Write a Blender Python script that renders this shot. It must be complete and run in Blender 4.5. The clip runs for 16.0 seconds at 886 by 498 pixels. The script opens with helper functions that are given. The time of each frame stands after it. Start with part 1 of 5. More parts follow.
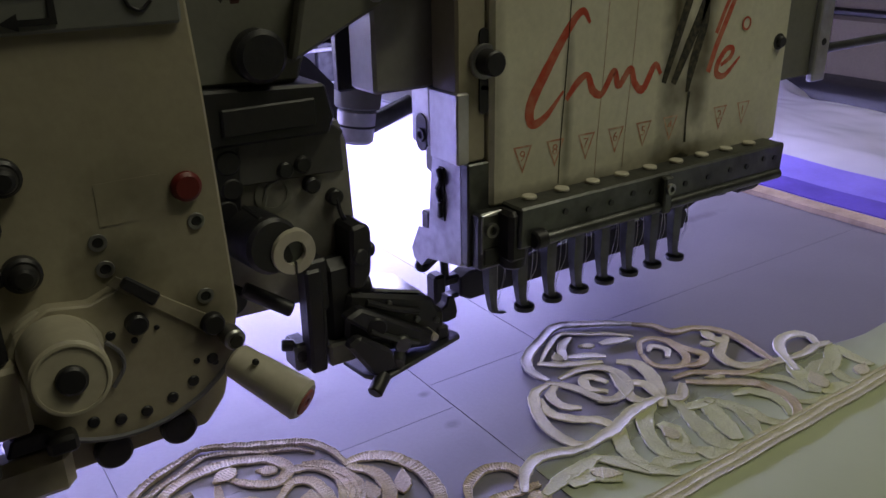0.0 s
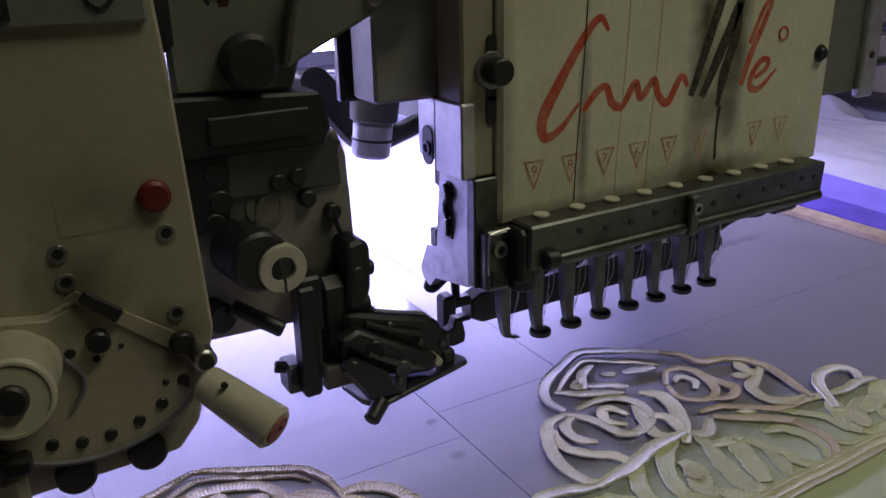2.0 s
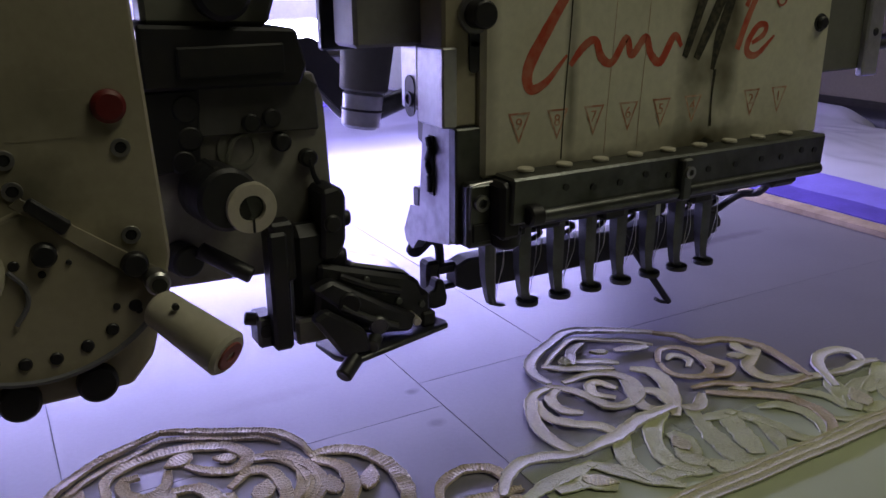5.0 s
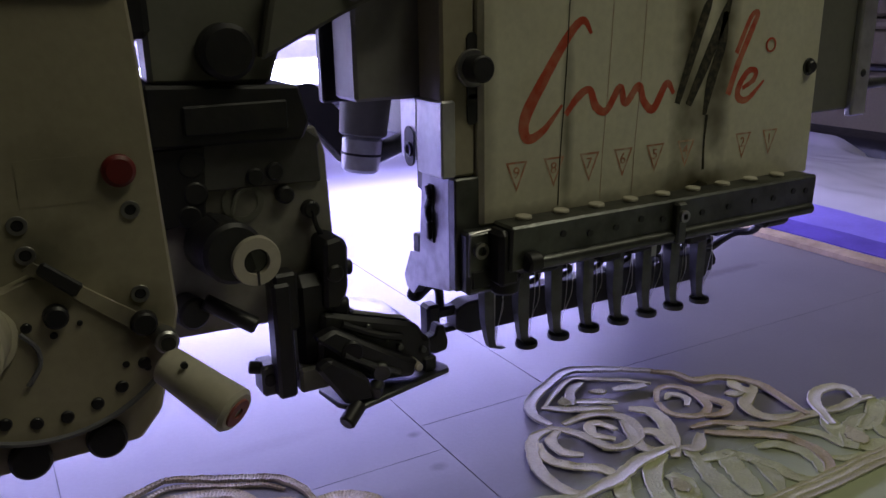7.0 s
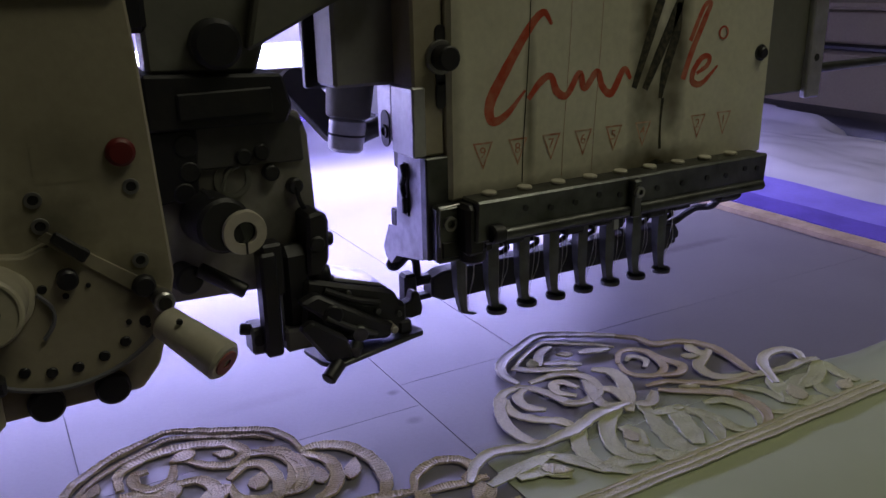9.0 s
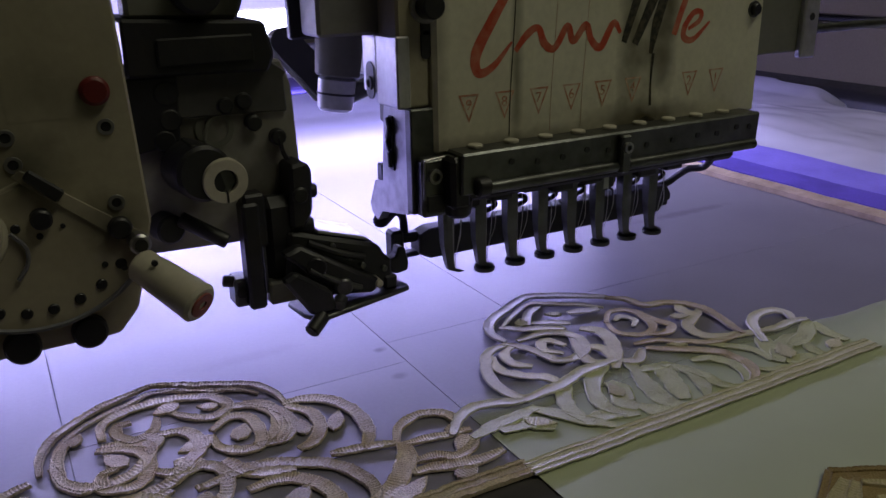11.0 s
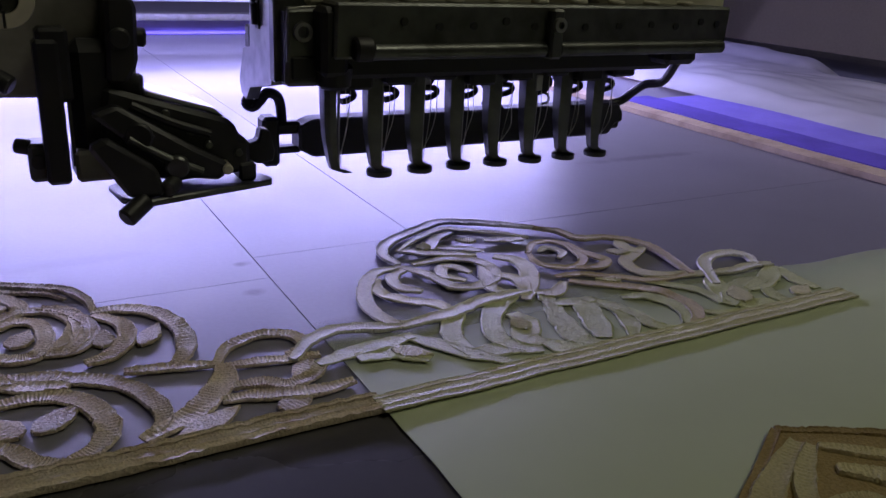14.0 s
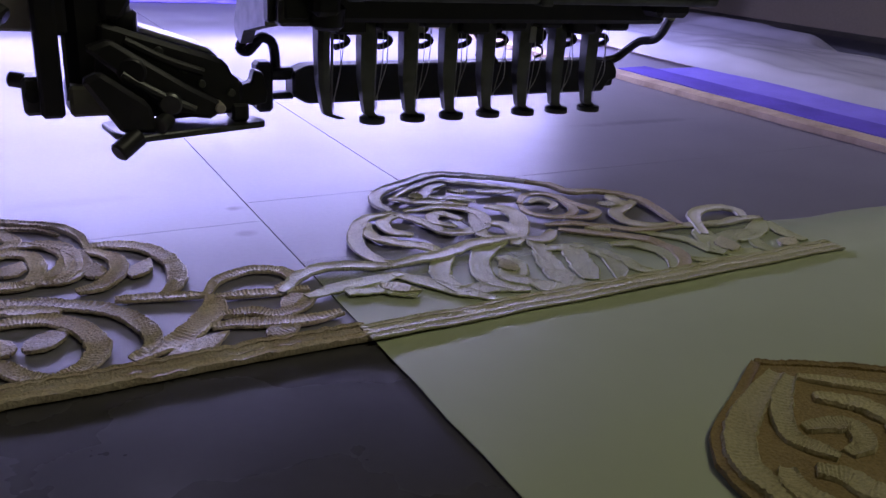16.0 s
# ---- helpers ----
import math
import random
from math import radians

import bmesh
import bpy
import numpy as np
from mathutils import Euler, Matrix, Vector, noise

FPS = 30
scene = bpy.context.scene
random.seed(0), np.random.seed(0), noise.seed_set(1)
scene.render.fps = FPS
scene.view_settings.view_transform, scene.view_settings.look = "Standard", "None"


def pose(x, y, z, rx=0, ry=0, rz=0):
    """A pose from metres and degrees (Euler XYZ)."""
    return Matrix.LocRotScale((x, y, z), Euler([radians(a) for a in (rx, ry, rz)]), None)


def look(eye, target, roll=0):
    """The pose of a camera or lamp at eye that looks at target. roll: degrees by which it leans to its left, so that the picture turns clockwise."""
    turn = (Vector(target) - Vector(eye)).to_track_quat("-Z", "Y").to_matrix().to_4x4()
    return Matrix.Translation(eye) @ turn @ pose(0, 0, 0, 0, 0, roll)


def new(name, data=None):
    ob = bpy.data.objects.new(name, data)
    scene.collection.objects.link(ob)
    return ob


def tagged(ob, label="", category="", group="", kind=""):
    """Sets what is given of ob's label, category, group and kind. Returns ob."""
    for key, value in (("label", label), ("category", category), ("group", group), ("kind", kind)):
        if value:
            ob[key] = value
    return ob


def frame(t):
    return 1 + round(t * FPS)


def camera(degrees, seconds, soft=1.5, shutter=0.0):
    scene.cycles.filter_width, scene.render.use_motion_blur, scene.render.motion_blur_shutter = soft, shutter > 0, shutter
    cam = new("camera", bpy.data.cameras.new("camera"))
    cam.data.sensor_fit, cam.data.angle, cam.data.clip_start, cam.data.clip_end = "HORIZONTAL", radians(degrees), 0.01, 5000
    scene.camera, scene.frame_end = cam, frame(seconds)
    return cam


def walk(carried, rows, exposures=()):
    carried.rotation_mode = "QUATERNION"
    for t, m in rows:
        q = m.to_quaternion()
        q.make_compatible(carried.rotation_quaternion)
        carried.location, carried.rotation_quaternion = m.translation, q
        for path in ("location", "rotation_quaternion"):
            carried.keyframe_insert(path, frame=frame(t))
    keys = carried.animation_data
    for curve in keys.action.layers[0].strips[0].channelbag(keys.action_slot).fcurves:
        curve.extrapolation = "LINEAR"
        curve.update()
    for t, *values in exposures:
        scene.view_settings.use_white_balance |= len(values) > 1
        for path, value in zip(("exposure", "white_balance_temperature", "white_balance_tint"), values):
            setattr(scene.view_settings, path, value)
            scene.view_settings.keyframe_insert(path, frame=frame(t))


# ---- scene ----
cam = camera(56.4, 16.0)
METRES, EYE, TILT, LEAN, TURN = 0.35, 0.190, 0.0, 0.0, -34.0
ROWS = [
    (0.0, 0.0, 0.0, 0.0, -0.33, -22.02, 0.82),
    (0.5, 0.0122, -0.0187, 0.0015, 0.53, -21.47, 0.39),
    (1.0, -0.0133, -0.0243, -0.0083, 2.99, -21.74, 1.22),
    (1.5, -0.0198, 0.0128, -0.0092, 3.66, -20.82, 1.37),
    (2.0, 0.047, 0.0463, -0.0203, 3.39, -20.52, 1.19),
    (2.5, 0.0091, 0.0382, -0.0442, 4.7, -19.39, 0.38),
    (3.0, 0.0304, 0.0518, -0.0359, 3.95, -20.19, 0.81),
    (3.5, 0.0453, 0.0482, -0.0574, 4.31, -20.17, 0.78),
    (4.0, 0.048, 0.049, -0.1053, 4.31, -19.58, -0.09),
    (4.5, 0.0615, 0.0511, -0.0922, 4.34, -18.39, 0.19),
    (7.0, 0.0756, 0.0436, -0.0742, 4.22, -16.78, 0.93),
    (7.5, 0.0878, 0.0318, -0.0624, 4.37, -16.73, 0.72),
    (8.0, 0.0761, 0.001, -0.0563, 4.25, -16.9, 0.63),
    (8.5, 0.0991, -0.0226, -0.0149, 4.59, -16.47, 0.79),
    (9.0, 0.1136, -0.0336, -0.0566, 4.34, -18.28, 1.08),
    (11.5, 0.1476, -0.0344, -0.0847, 4.32, -19.6, 0.87),
    (12.0, 0.1711, 0.0533, -0.131, 4.26, -19.41, 0.6),
    (12.5, 0.2247, 0.179, -0.1588, 2.65, -19.61, -0.46),
    (13.0, 0.2298, 0.1685, -0.1644, 2.85, -19.79, -0.61),
    (13.5, 0.2202, 0.145, -0.2212, 4.72, -20.18, -1.99),
    (14.0, 0.2289, 0.1265, -0.2375, 5.26, -20.16, -2.72),
    (14.5, 0.2244, 0.1245, -0.2434, 5.13, -20.63, -3.04),
    (15.0, 0.2291, 0.116, -0.2736, 5.48, -20.46, -3.1),
    (15.5, 0.2327, 0.1174, -0.2754, 5.4, -21.0, -3.38),
    (16.0, 0.2404, 0.1079, -0.2693, 5.47, -21.25, -3.5),
]
MORE = [
    (4.7, look((0.032, 0.000, 0.155), (0.962, 1.653, -0.479), -0.3)),
    (6.8, look((0.034, -0.001, 0.159), (0.959, 1.672, -0.428), -1.0)),
    (9.2, look((0.026, -0.033, 0.172), (0.961, 1.610, -0.481), -0.7)),
    (11.3, look((0.034, -0.038, 0.158), (0.947, 1.612, -0.511), -1.0)),
]
walk(cam, sorted(MORE + [(t, pose(0, 0, EYE, TILT, LEAN, TURN) @ pose(METRES * x, METRES * y, METRES * z, 90 + pitch, roll, yaw)) for t, x, y, z, yaw, pitch, roll in ROWS], key=lambda row: row[0]), exposures=[(0, 0.2), (3.0, 0.3), (4.0, -0.02), (4.7, -0.15), (7.0, -0.25), (8.5, -0.42), (9.0, -0.4), (11.5, -0.45), (12.5, -0.55), (13.5, -0.58), (16.0, -0.56)])


# ---- world and light ----
world = bpy.data.worlds.new("world")
scene.world = world
world.use_nodes = True
world.node_tree.nodes["Background"].inputs[0].default_value = (0.56, 0.56, 0.56, 1)
world.node_tree.nodes["Background"].inputs[1].default_value = 0.085


def area(name, m, sx, sy, watts, colour, spread=180):
    lamp = bpy.data.lights.new(name, "AREA")
    lamp.shape, lamp.size, lamp.size_y, lamp.energy, lamp.color = "RECTANGLE", sx, sy, watts, colour
    lamp.spread = radians(spread)
    ob = new(name, lamp)
    ob.matrix_world = m
    return ob


LED = (0.39, 0.365, 1.0)
area("led_light", look((0.26, 0.64, 0.0985), (0.26, 0.625, 0.0)), 0.62, 0.016, 5.2, LED)
# unseen strip light, added to fill the table behind the heads
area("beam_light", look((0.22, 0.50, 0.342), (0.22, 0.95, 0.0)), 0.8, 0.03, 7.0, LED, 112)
# overhead source assumed for the room's dim warm light, never in view
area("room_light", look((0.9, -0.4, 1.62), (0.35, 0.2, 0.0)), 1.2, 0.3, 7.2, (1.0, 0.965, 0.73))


# ---- materials ----
def mat(name, colour, rough=0.5, metal=0.0, dirt=0.25, dirt_scale=40.0, dirt_colour=None, grain=0.06, grain_scale=400.0, bump=0.1, random_tint=0.0, coat=0.0):
    m = bpy.data.materials.new(name)
    m.use_nodes = True
    nt = m.node_tree
    n, l = nt.nodes, nt.links
    p = n["Principled BSDF"]
    tc = n.new("ShaderNodeTexCoord")
    big, small = n.new("ShaderNodeTexNoise"), n.new("ShaderNodeTexNoise")
    big.inputs["Scale"].default_value, small.inputs["Scale"].default_value = dirt_scale, grain_scale
    big.inputs["Detail"].default_value, small.inputs["Detail"].default_value = 6, 3
    for t in (big, small):
        l.new(tc.outputs["Object"], t.inputs["Vector"])
    ramp = n.new("ShaderNodeMapRange")
    ramp.inputs[1].default_value, ramp.inputs[2].default_value = 0.42, 0.72
    ramp.inputs[3].default_value, ramp.inputs[4].default_value = 0.0, dirt
    l.new(big.outputs["Fac"], ramp.inputs[0])
    mix = n.new("ShaderNodeMix")
    mix.data_type = "RGBA"
    mix.inputs[6].default_value = (*colour, 1)
    mix.inputs[7].default_value = (*(dirt_colour or [c * 0.45 for c in colour]), 1)
    l.new(ramp.outputs[0], mix.inputs[0])
    gr = n.new("ShaderNodeMapRange")
    gr.inputs[3].default_value, gr.inputs[4].default_value = 1 - grain * 2, 1 + grain * 2
    l.new(small.outputs["Fac"], gr.inputs[0])
    mul = n.new("ShaderNodeVectorMath")
    mul.operation = "SCALE"
    l.new(mix.outputs[2], mul.inputs[0])
    if random_tint:
        info, add = n.new("ShaderNodeObjectInfo"), n.new("ShaderNodeMath")
        rr = n.new("ShaderNodeMapRange")
        rr.inputs[3].default_value, rr.inputs[4].default_value = -random_tint, random_tint
        l.new(info.outputs["Random"], rr.inputs[0])
        l.new(rr.outputs[0], add.inputs[0])
        l.new(gr.outputs[0], add.inputs[1])
        l.new(add.outputs[0], mul.inputs["Scale"])
    else:
        l.new(gr.outputs[0], mul.inputs["Scale"])
    l.new(mul.outputs[0], p.inputs["Base Color"])
    rg = n.new("ShaderNodeMapRange")
    rg.inputs[3].default_value, rg.inputs[4].default_value = max(rough - 0.1, 0.03), min(rough + 0.14, 1)
    l.new(big.outputs["Fac"], rg.inputs[0])
    l.new(rg.outputs[0], p.inputs["Roughness"])
    p.inputs["Metallic"].default_value = metal
    p.inputs["Coat Weight"].default_value = coat
    b = n.new("ShaderNodeBump")
    b.inputs["Strength"].default_value, b.inputs["Distance"].default_value = bump, 0.0006
    l.new(small.outputs["Fac"], b.inputs["Height"])
    l.new(b.outputs[0], p.inputs["Normal"])
    return m


def glow(name, colour, strength):
    m = bpy.data.materials.new(name)
    m.use_nodes = True
    p = m.node_tree.nodes["Principled BSDF"]
    p.inputs["Base Color"].default_value = (0.8, 0.8, 0.8, 1)
    p.inputs["Emission Color"].default_value = (*colour, 1)
    p.inputs["Emission Strength"].default_value = strength
    return m


CREAM = mat("cream_paint", (0.38, 0.345, 0.25), 0.45, dirt=0.35, dirt_scale=25, dirt_colour=(0.2, 0.17, 0.11), bump=0.12)
DARK = mat("black_oxide_steel", (0.017, 0.017, 0.021), 0.42, 0.1, dirt=0.6, dirt_scale=120, dirt_colour=(0.028, 0.025, 0.022), bump=0.2)
BLACK = mat("black_rubber", (0.015, 0.015, 0.018), 0.42, dirt=0.5, dirt_scale=150, dirt_colour=(0.03, 0.028, 0.025), bump=0.25)
STEEL = mat("worn_steel", (0.42, 0.42, 0.42), 0.34, 0.9, dirt=0.7, dirt_scale=90, dirt_colour=(0.12, 0.11, 0.10), bump=0.15)
GUNMETAL = mat("oily_gunmetal", (0.13, 0.135, 0.13), 0.36, 0.8, dirt=0.7, dirt_scale=80, dirt_colour=(0.04, 0.04, 0.035), bump=0.2)
ALU = mat("brushed_aluminium", (0.62, 0.62, 0.64), 0.42, 0.75, dirt=0.5, dirt_scale=70, dirt_colour=(0.28, 0.26, 0.26), bump=0.25)
GREYPAINT = mat("grey_green_paint", (0.17, 0.17, 0.14), 0.5, dirt=0.3, dirt_scale=30, bump=0.1)
WHITE = mat("white_plastic", (0.56, 0.53, 0.43), 0.38, dirt=0.3, dirt_scale=120, dirt_colour=(0.42, 0.37, 0.25), bump=0.06)
MIDGREY = mat("mid_grey_paint", (0.34, 0.335, 0.33), 0.45, dirt=0.35, dirt_scale=30, bump=0.1)
WHEEL = mat("worn_ivory_plastic", (0.46, 0.43, 0.33), 0.4, dirt=0.4, dirt_scale=60, dirt_colour=(0.27, 0.23, 0.15), bump=0.06)
RED = mat("red_plastic", (0.15, 0.013, 0.012), 0.45, dirt=0.3, dirt_scale=200)
PINK = mat("faded_red_bush", (0.34, 0.10, 0.09), 0.5, dirt=0.4, dirt_scale=200)
REDINK = mat("red_ink", (0.55, 0.08, 0.035), 0.5, dirt=0.55, dirt_scale=160, dirt_colour=(0.6, 0.4, 0.26))
FADED = mat("faded_red_ink", (0.56, 0.26, 0.16), 0.5, dirt=0.8, dirt_scale=300, dirt_colour=(0.68, 0.62, 0.47))
SOOT = mat("black_soot", (0.02, 0.02, 0.013), 0.7, dirt=0.8, dirt_scale=420, dirt_colour=(0.13, 0.11, 0.065))
ORANGE = mat("orange_print", (0.42, 0.16, 0.03), 0.5, dirt=0.3)
BLUEGREY = mat("dull_grey_sticker", (0.19, 0.195, 0.18), 0.4, dirt=0.3)
TABLE = mat("satin_steel_sheet", (0.285, 0.275, 0.315), 0.40, 0.2, dirt=0.5, dirt_scale=9, dirt_colour=(0.235, 0.225, 0.262), grain=0.03, grain_scale=600, bump=0.04, random_tint=0.02)
FRONT = mat("dark_glossy_board", (0.085, 0.08, 0.082), 0.24, 0.1, dirt=0.5, dirt_scale=14, dirt_colour=(0.06, 0.057, 0.058), grain=0.05, grain_scale=300, bump=0.03)
PALE = mat("pale_grey_paint", (0.62, 0.61, 0.6), 0.45, dirt=0.4, dirt_scale=20, bump=0.1)
SEAM = mat("dark_gap", (0.16, 0.16, 0.18), 0.8)
THREAD = mat("cream_satin_thread", (0.63, 0.545, 0.40), 0.45, dirt=0.7, dirt_scale=95, dirt_colour=(0.42, 0.31, 0.19), grain=0.22, grain_scale=1400, bump=0.9, random_tint=0.16)
PALE_THREAD = mat("pale_soaked_thread", (0.67, 0.645, 0.43), 0.42, dirt=0.6, dirt_scale=38, dirt_colour=(0.56, 0.51, 0.31), grain=0.14, grain_scale=1400, bump=0.8, random_tint=0.14)
GOLD_THREAD = mat("golden_brown_thread", (0.37, 0.27, 0.115), 0.6, dirt=0.6, dirt_scale=70, dirt_colour=(0.25, 0.17, 0.06), grain=0.25, grain_scale=1400, bump=0.9, random_tint=0.2)
CREAMGOLD = mat("cream_gold_thread", (0.60, 0.54, 0.32), 0.5, dirt=0.5, dirt_scale=60, dirt_colour=(0.46, 0.37, 0.18), grain=0.2, grain_scale=1400, bump=0.8, random_tint=0.15)
GRIMY = mat("grimy_grey_paint", (0.085, 0.083, 0.08), 0.45, dirt=0.6, dirt_scale=60, dirt_colour=(0.04, 0.038, 0.035), bump=0.15)
OILY = mat("oily_cream_plate", (0.33, 0.32, 0.28), 0.42, dirt=0.7, dirt_scale=45, dirt_colour=(0.13, 0.12, 0.10), bump=0.1)
SOAKED_THREAD = mat("soaked_green_thread", (0.57, 0.60, 0.33), 0.42, dirt=0.6, dirt_scale=38, dirt_colour=(0.47, 0.47, 0.27), grain=0.12, grain_scale=1400, bump=0.7, random_tint=0.1)
# for whitish scrolls, and for highlights painted on the border crest and stem
WHITE_HIGHLIGHT_THREAD = mat("white_highlight_thread", (0.80, 0.78, 0.68), 0.45, dirt=0.5, dirt_scale=60, dirt_colour=(0.5, 0.47, 0.33), grain=0.16, grain_scale=1400, bump=0.8, random_tint=0.1)
TAN_THREAD = mat("tan_stained_thread", (0.60, 0.52, 0.33), 0.45, dirt=0.7, dirt_scale=75, dirt_colour=(0.40, 0.29, 0.16), grain=0.2, grain_scale=1400, bump=0.8, random_tint=0.14)
VIOLET = mat("violet_tape", (0.30, 0.24, 0.85), 0.6, dirt=0.5, dirt_scale=25, dirt_colour=(0.18, 0.13, 0.65), bump=0.3)
TAN = mat("tan_felt_edge", (0.55, 0.43, 0.3), 0.9, dirt=0.7, dirt_scale=70, dirt_colour=(0.3, 0.22, 0.14), bump=0.9)
WALL = mat("beige_wall_paint", (0.36, 0.33, 0.24), 0.8, dirt=0.4, dirt_scale=3, bump=0.2)
DIMBEIGE = mat("dusty_beige_paint", (0.19, 0.165, 0.105), 0.8, dirt=0.25, dirt_scale=4, bump=0.1)
FLOOR = mat("grey_concrete", (0.22, 0.21, 0.2), 0.8, dirt=0.5, dirt_scale=4, bump=0.4)
COTTON = mat("white_cotton_thread", (0.75, 0.74, 0.72), 0.7)
TUBE = glow("led_tube_glow", (0.64, 0.605, 1.0), 27.0)
REDLED = glow("red_indicator_glow", (1.0, 0.08, 0.03), 4.0)


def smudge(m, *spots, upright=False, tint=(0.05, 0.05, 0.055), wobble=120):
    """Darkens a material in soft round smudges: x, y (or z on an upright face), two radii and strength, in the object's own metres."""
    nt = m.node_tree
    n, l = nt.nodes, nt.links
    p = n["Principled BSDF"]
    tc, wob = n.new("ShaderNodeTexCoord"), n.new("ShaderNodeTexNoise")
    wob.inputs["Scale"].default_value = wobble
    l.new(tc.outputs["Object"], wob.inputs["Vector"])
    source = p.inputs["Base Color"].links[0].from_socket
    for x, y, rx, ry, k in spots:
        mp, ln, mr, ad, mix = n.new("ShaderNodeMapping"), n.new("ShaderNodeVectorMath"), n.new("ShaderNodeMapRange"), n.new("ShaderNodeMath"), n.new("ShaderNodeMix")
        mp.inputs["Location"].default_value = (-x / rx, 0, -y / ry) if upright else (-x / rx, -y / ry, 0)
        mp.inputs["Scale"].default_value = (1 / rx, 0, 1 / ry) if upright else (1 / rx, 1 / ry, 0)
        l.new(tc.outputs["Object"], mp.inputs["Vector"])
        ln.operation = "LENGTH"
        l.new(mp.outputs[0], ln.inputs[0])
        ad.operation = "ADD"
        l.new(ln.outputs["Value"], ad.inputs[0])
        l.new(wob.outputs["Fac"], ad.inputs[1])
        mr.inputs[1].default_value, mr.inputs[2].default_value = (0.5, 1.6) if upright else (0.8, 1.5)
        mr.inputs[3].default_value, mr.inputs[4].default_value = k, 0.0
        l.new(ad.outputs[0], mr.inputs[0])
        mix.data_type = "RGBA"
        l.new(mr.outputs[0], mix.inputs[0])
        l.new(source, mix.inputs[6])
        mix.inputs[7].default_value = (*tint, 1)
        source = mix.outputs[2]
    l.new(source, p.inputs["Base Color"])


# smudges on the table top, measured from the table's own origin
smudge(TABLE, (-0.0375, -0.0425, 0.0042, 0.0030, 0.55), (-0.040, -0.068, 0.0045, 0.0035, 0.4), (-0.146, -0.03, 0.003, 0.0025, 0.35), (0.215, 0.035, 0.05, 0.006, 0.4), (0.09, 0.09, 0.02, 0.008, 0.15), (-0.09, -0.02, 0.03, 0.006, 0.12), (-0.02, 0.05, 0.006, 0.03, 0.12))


# oil and soot stains on the cover plate, oil and other dark spots on the panels, from the head's and the unit's origin
COVER = mat("stained_cover_paint", (0.72, 0.70, 0.55), 0.4, dirt=0.35, dirt_scale=22, dirt_colour=(0.44, 0.39, 0.25), bump=0.08)
smudge(COVER, (0.012, 0.150, 0.009, 0.07, 1.0), (0.031, 0.150, 0.007, 0.06, 0.9), (0.0235, 0.125, 0.014, 0.028, 0.8), (0.020, 0.092, 0.034, 0.009, 1.0), (-0.05, 0.088, 0.06, 0.007, 0.8), (-0.046, 0.115, 0.003, 0.05, 0.7), (-0.08, 0.13, 0.004, 0.05, 0.5), upright=True, tint=(0.10, 0.085, 0.045), wobble=90)
smudge(CREAM, (0.018, 0.107, 0.012, 0.013, 0.8), (0.0385, 0.0885, 0.011, 0.010, 0.8), (0.003, 0.062, 0.03, 0.005, 0.5), (0.026, 0.126, 0.016, 0.011, 0.35), (-0.002, 0.075, 0.010, 0.010, 0.5), upright=True, tint=(0.05, 0.045, 0.03), wobble=140)


smudge(OILY, (0.006, 0.045, 0.014, 0.020, 0.9), (-0.018, 0.068, 0.020, 0.016, 0.8), (0.010, 0.088, 0.018, 0.010, 0.5), upright=True, tint=(0.05, 0.045, 0.04), wobble=110)


def film_material(name, colour, clear, rough, thin=None):
    m = bpy.data.materials.new(name)
    m.use_nodes = True
    nt = m.node_tree
    n, l = nt.nodes, nt.links
    p, out = n["Principled BSDF"], n["Material Output"]
    p.inputs["Base Color"].default_value = (*colour, 1)
    p.inputs["Roughness"].default_value = rough
    tr, mx, no, mr = n.new("ShaderNodeBsdfTransparent"), n.new("ShaderNodeMixShader"), n.new("ShaderNodeTexNoise"), n.new("ShaderNodeMapRange")
    tc = n.new("ShaderNodeTexCoord")
    no.inputs["Scale"].default_value, no.inputs["Detail"].default_value = 14, 5
    mr.inputs[3].default_value, mr.inputs[4].default_value = clear - 0.12, clear + 0.12
    l.new(tc.outputs["Object"], no.inputs["Vector"])
    l.new(no.outputs["Fac"], mr.inputs[0])
    if thin:
        # the film gets thinner, dissolved, towards its edge along y
        xyz, gr, mxm = n.new("ShaderNodeSeparateXYZ"), n.new("ShaderNodeMapRange"), n.new("ShaderNodeMath")
        l.new(tc.outputs["Object"], xyz.inputs[0])
        l.new(xyz.outputs["Y"], gr.inputs[0])
        gr.inputs[1].default_value, gr.inputs[2].default_value = thin
        gr.inputs[3].default_value, gr.inputs[4].default_value = 0.0, 0.9
        mxm.operation, mxm.use_clamp = "ADD", True
        l.new(mr.outputs[0], mxm.inputs[0])
        l.new(gr.outputs[0], mxm.inputs[1])
        l.new(mxm.outputs[0], mx.inputs[0])
    else:
        l.new(mr.outputs[0], mx.inputs[0])
    l.new(p.outputs[0], mx.inputs[1])
    l.new(tr.outputs[0], mx.inputs[2])
    l.new(mx.outputs[0], out.inputs["Surface"])
    return m


FILM = film_material("soluble_backing_film", (0.665, 0.735, 0.49), 0.16, 0.45, (0.150, 0.206))
PLASTIC = film_material("clear_plastic_wrap", (0.74, 0.73, 0.80), 0.20, 0.22)


# ---- shapes ----
def box(bm, x0, x1, y0, y1, z0, z1, bevel=0.0):
    vs = bmesh.ops.create_cube(bm, size=1.0)["verts"]
    bmesh.ops.transform(bm, matrix=Matrix.LocRotScale(((x0 + x1) / 2, (y0 + y1) / 2, (z0 + z1) / 2), None, (x1 - x0, y1 - y0, z1 - z0)), verts=vs)
    if bevel:
        es = list({e for v in vs for e in v.link_edges})
        bmesh.ops.bevel(bm, geom=es, offset=bevel, segments=1, affect="EDGES", profile=0.6)
    return bm


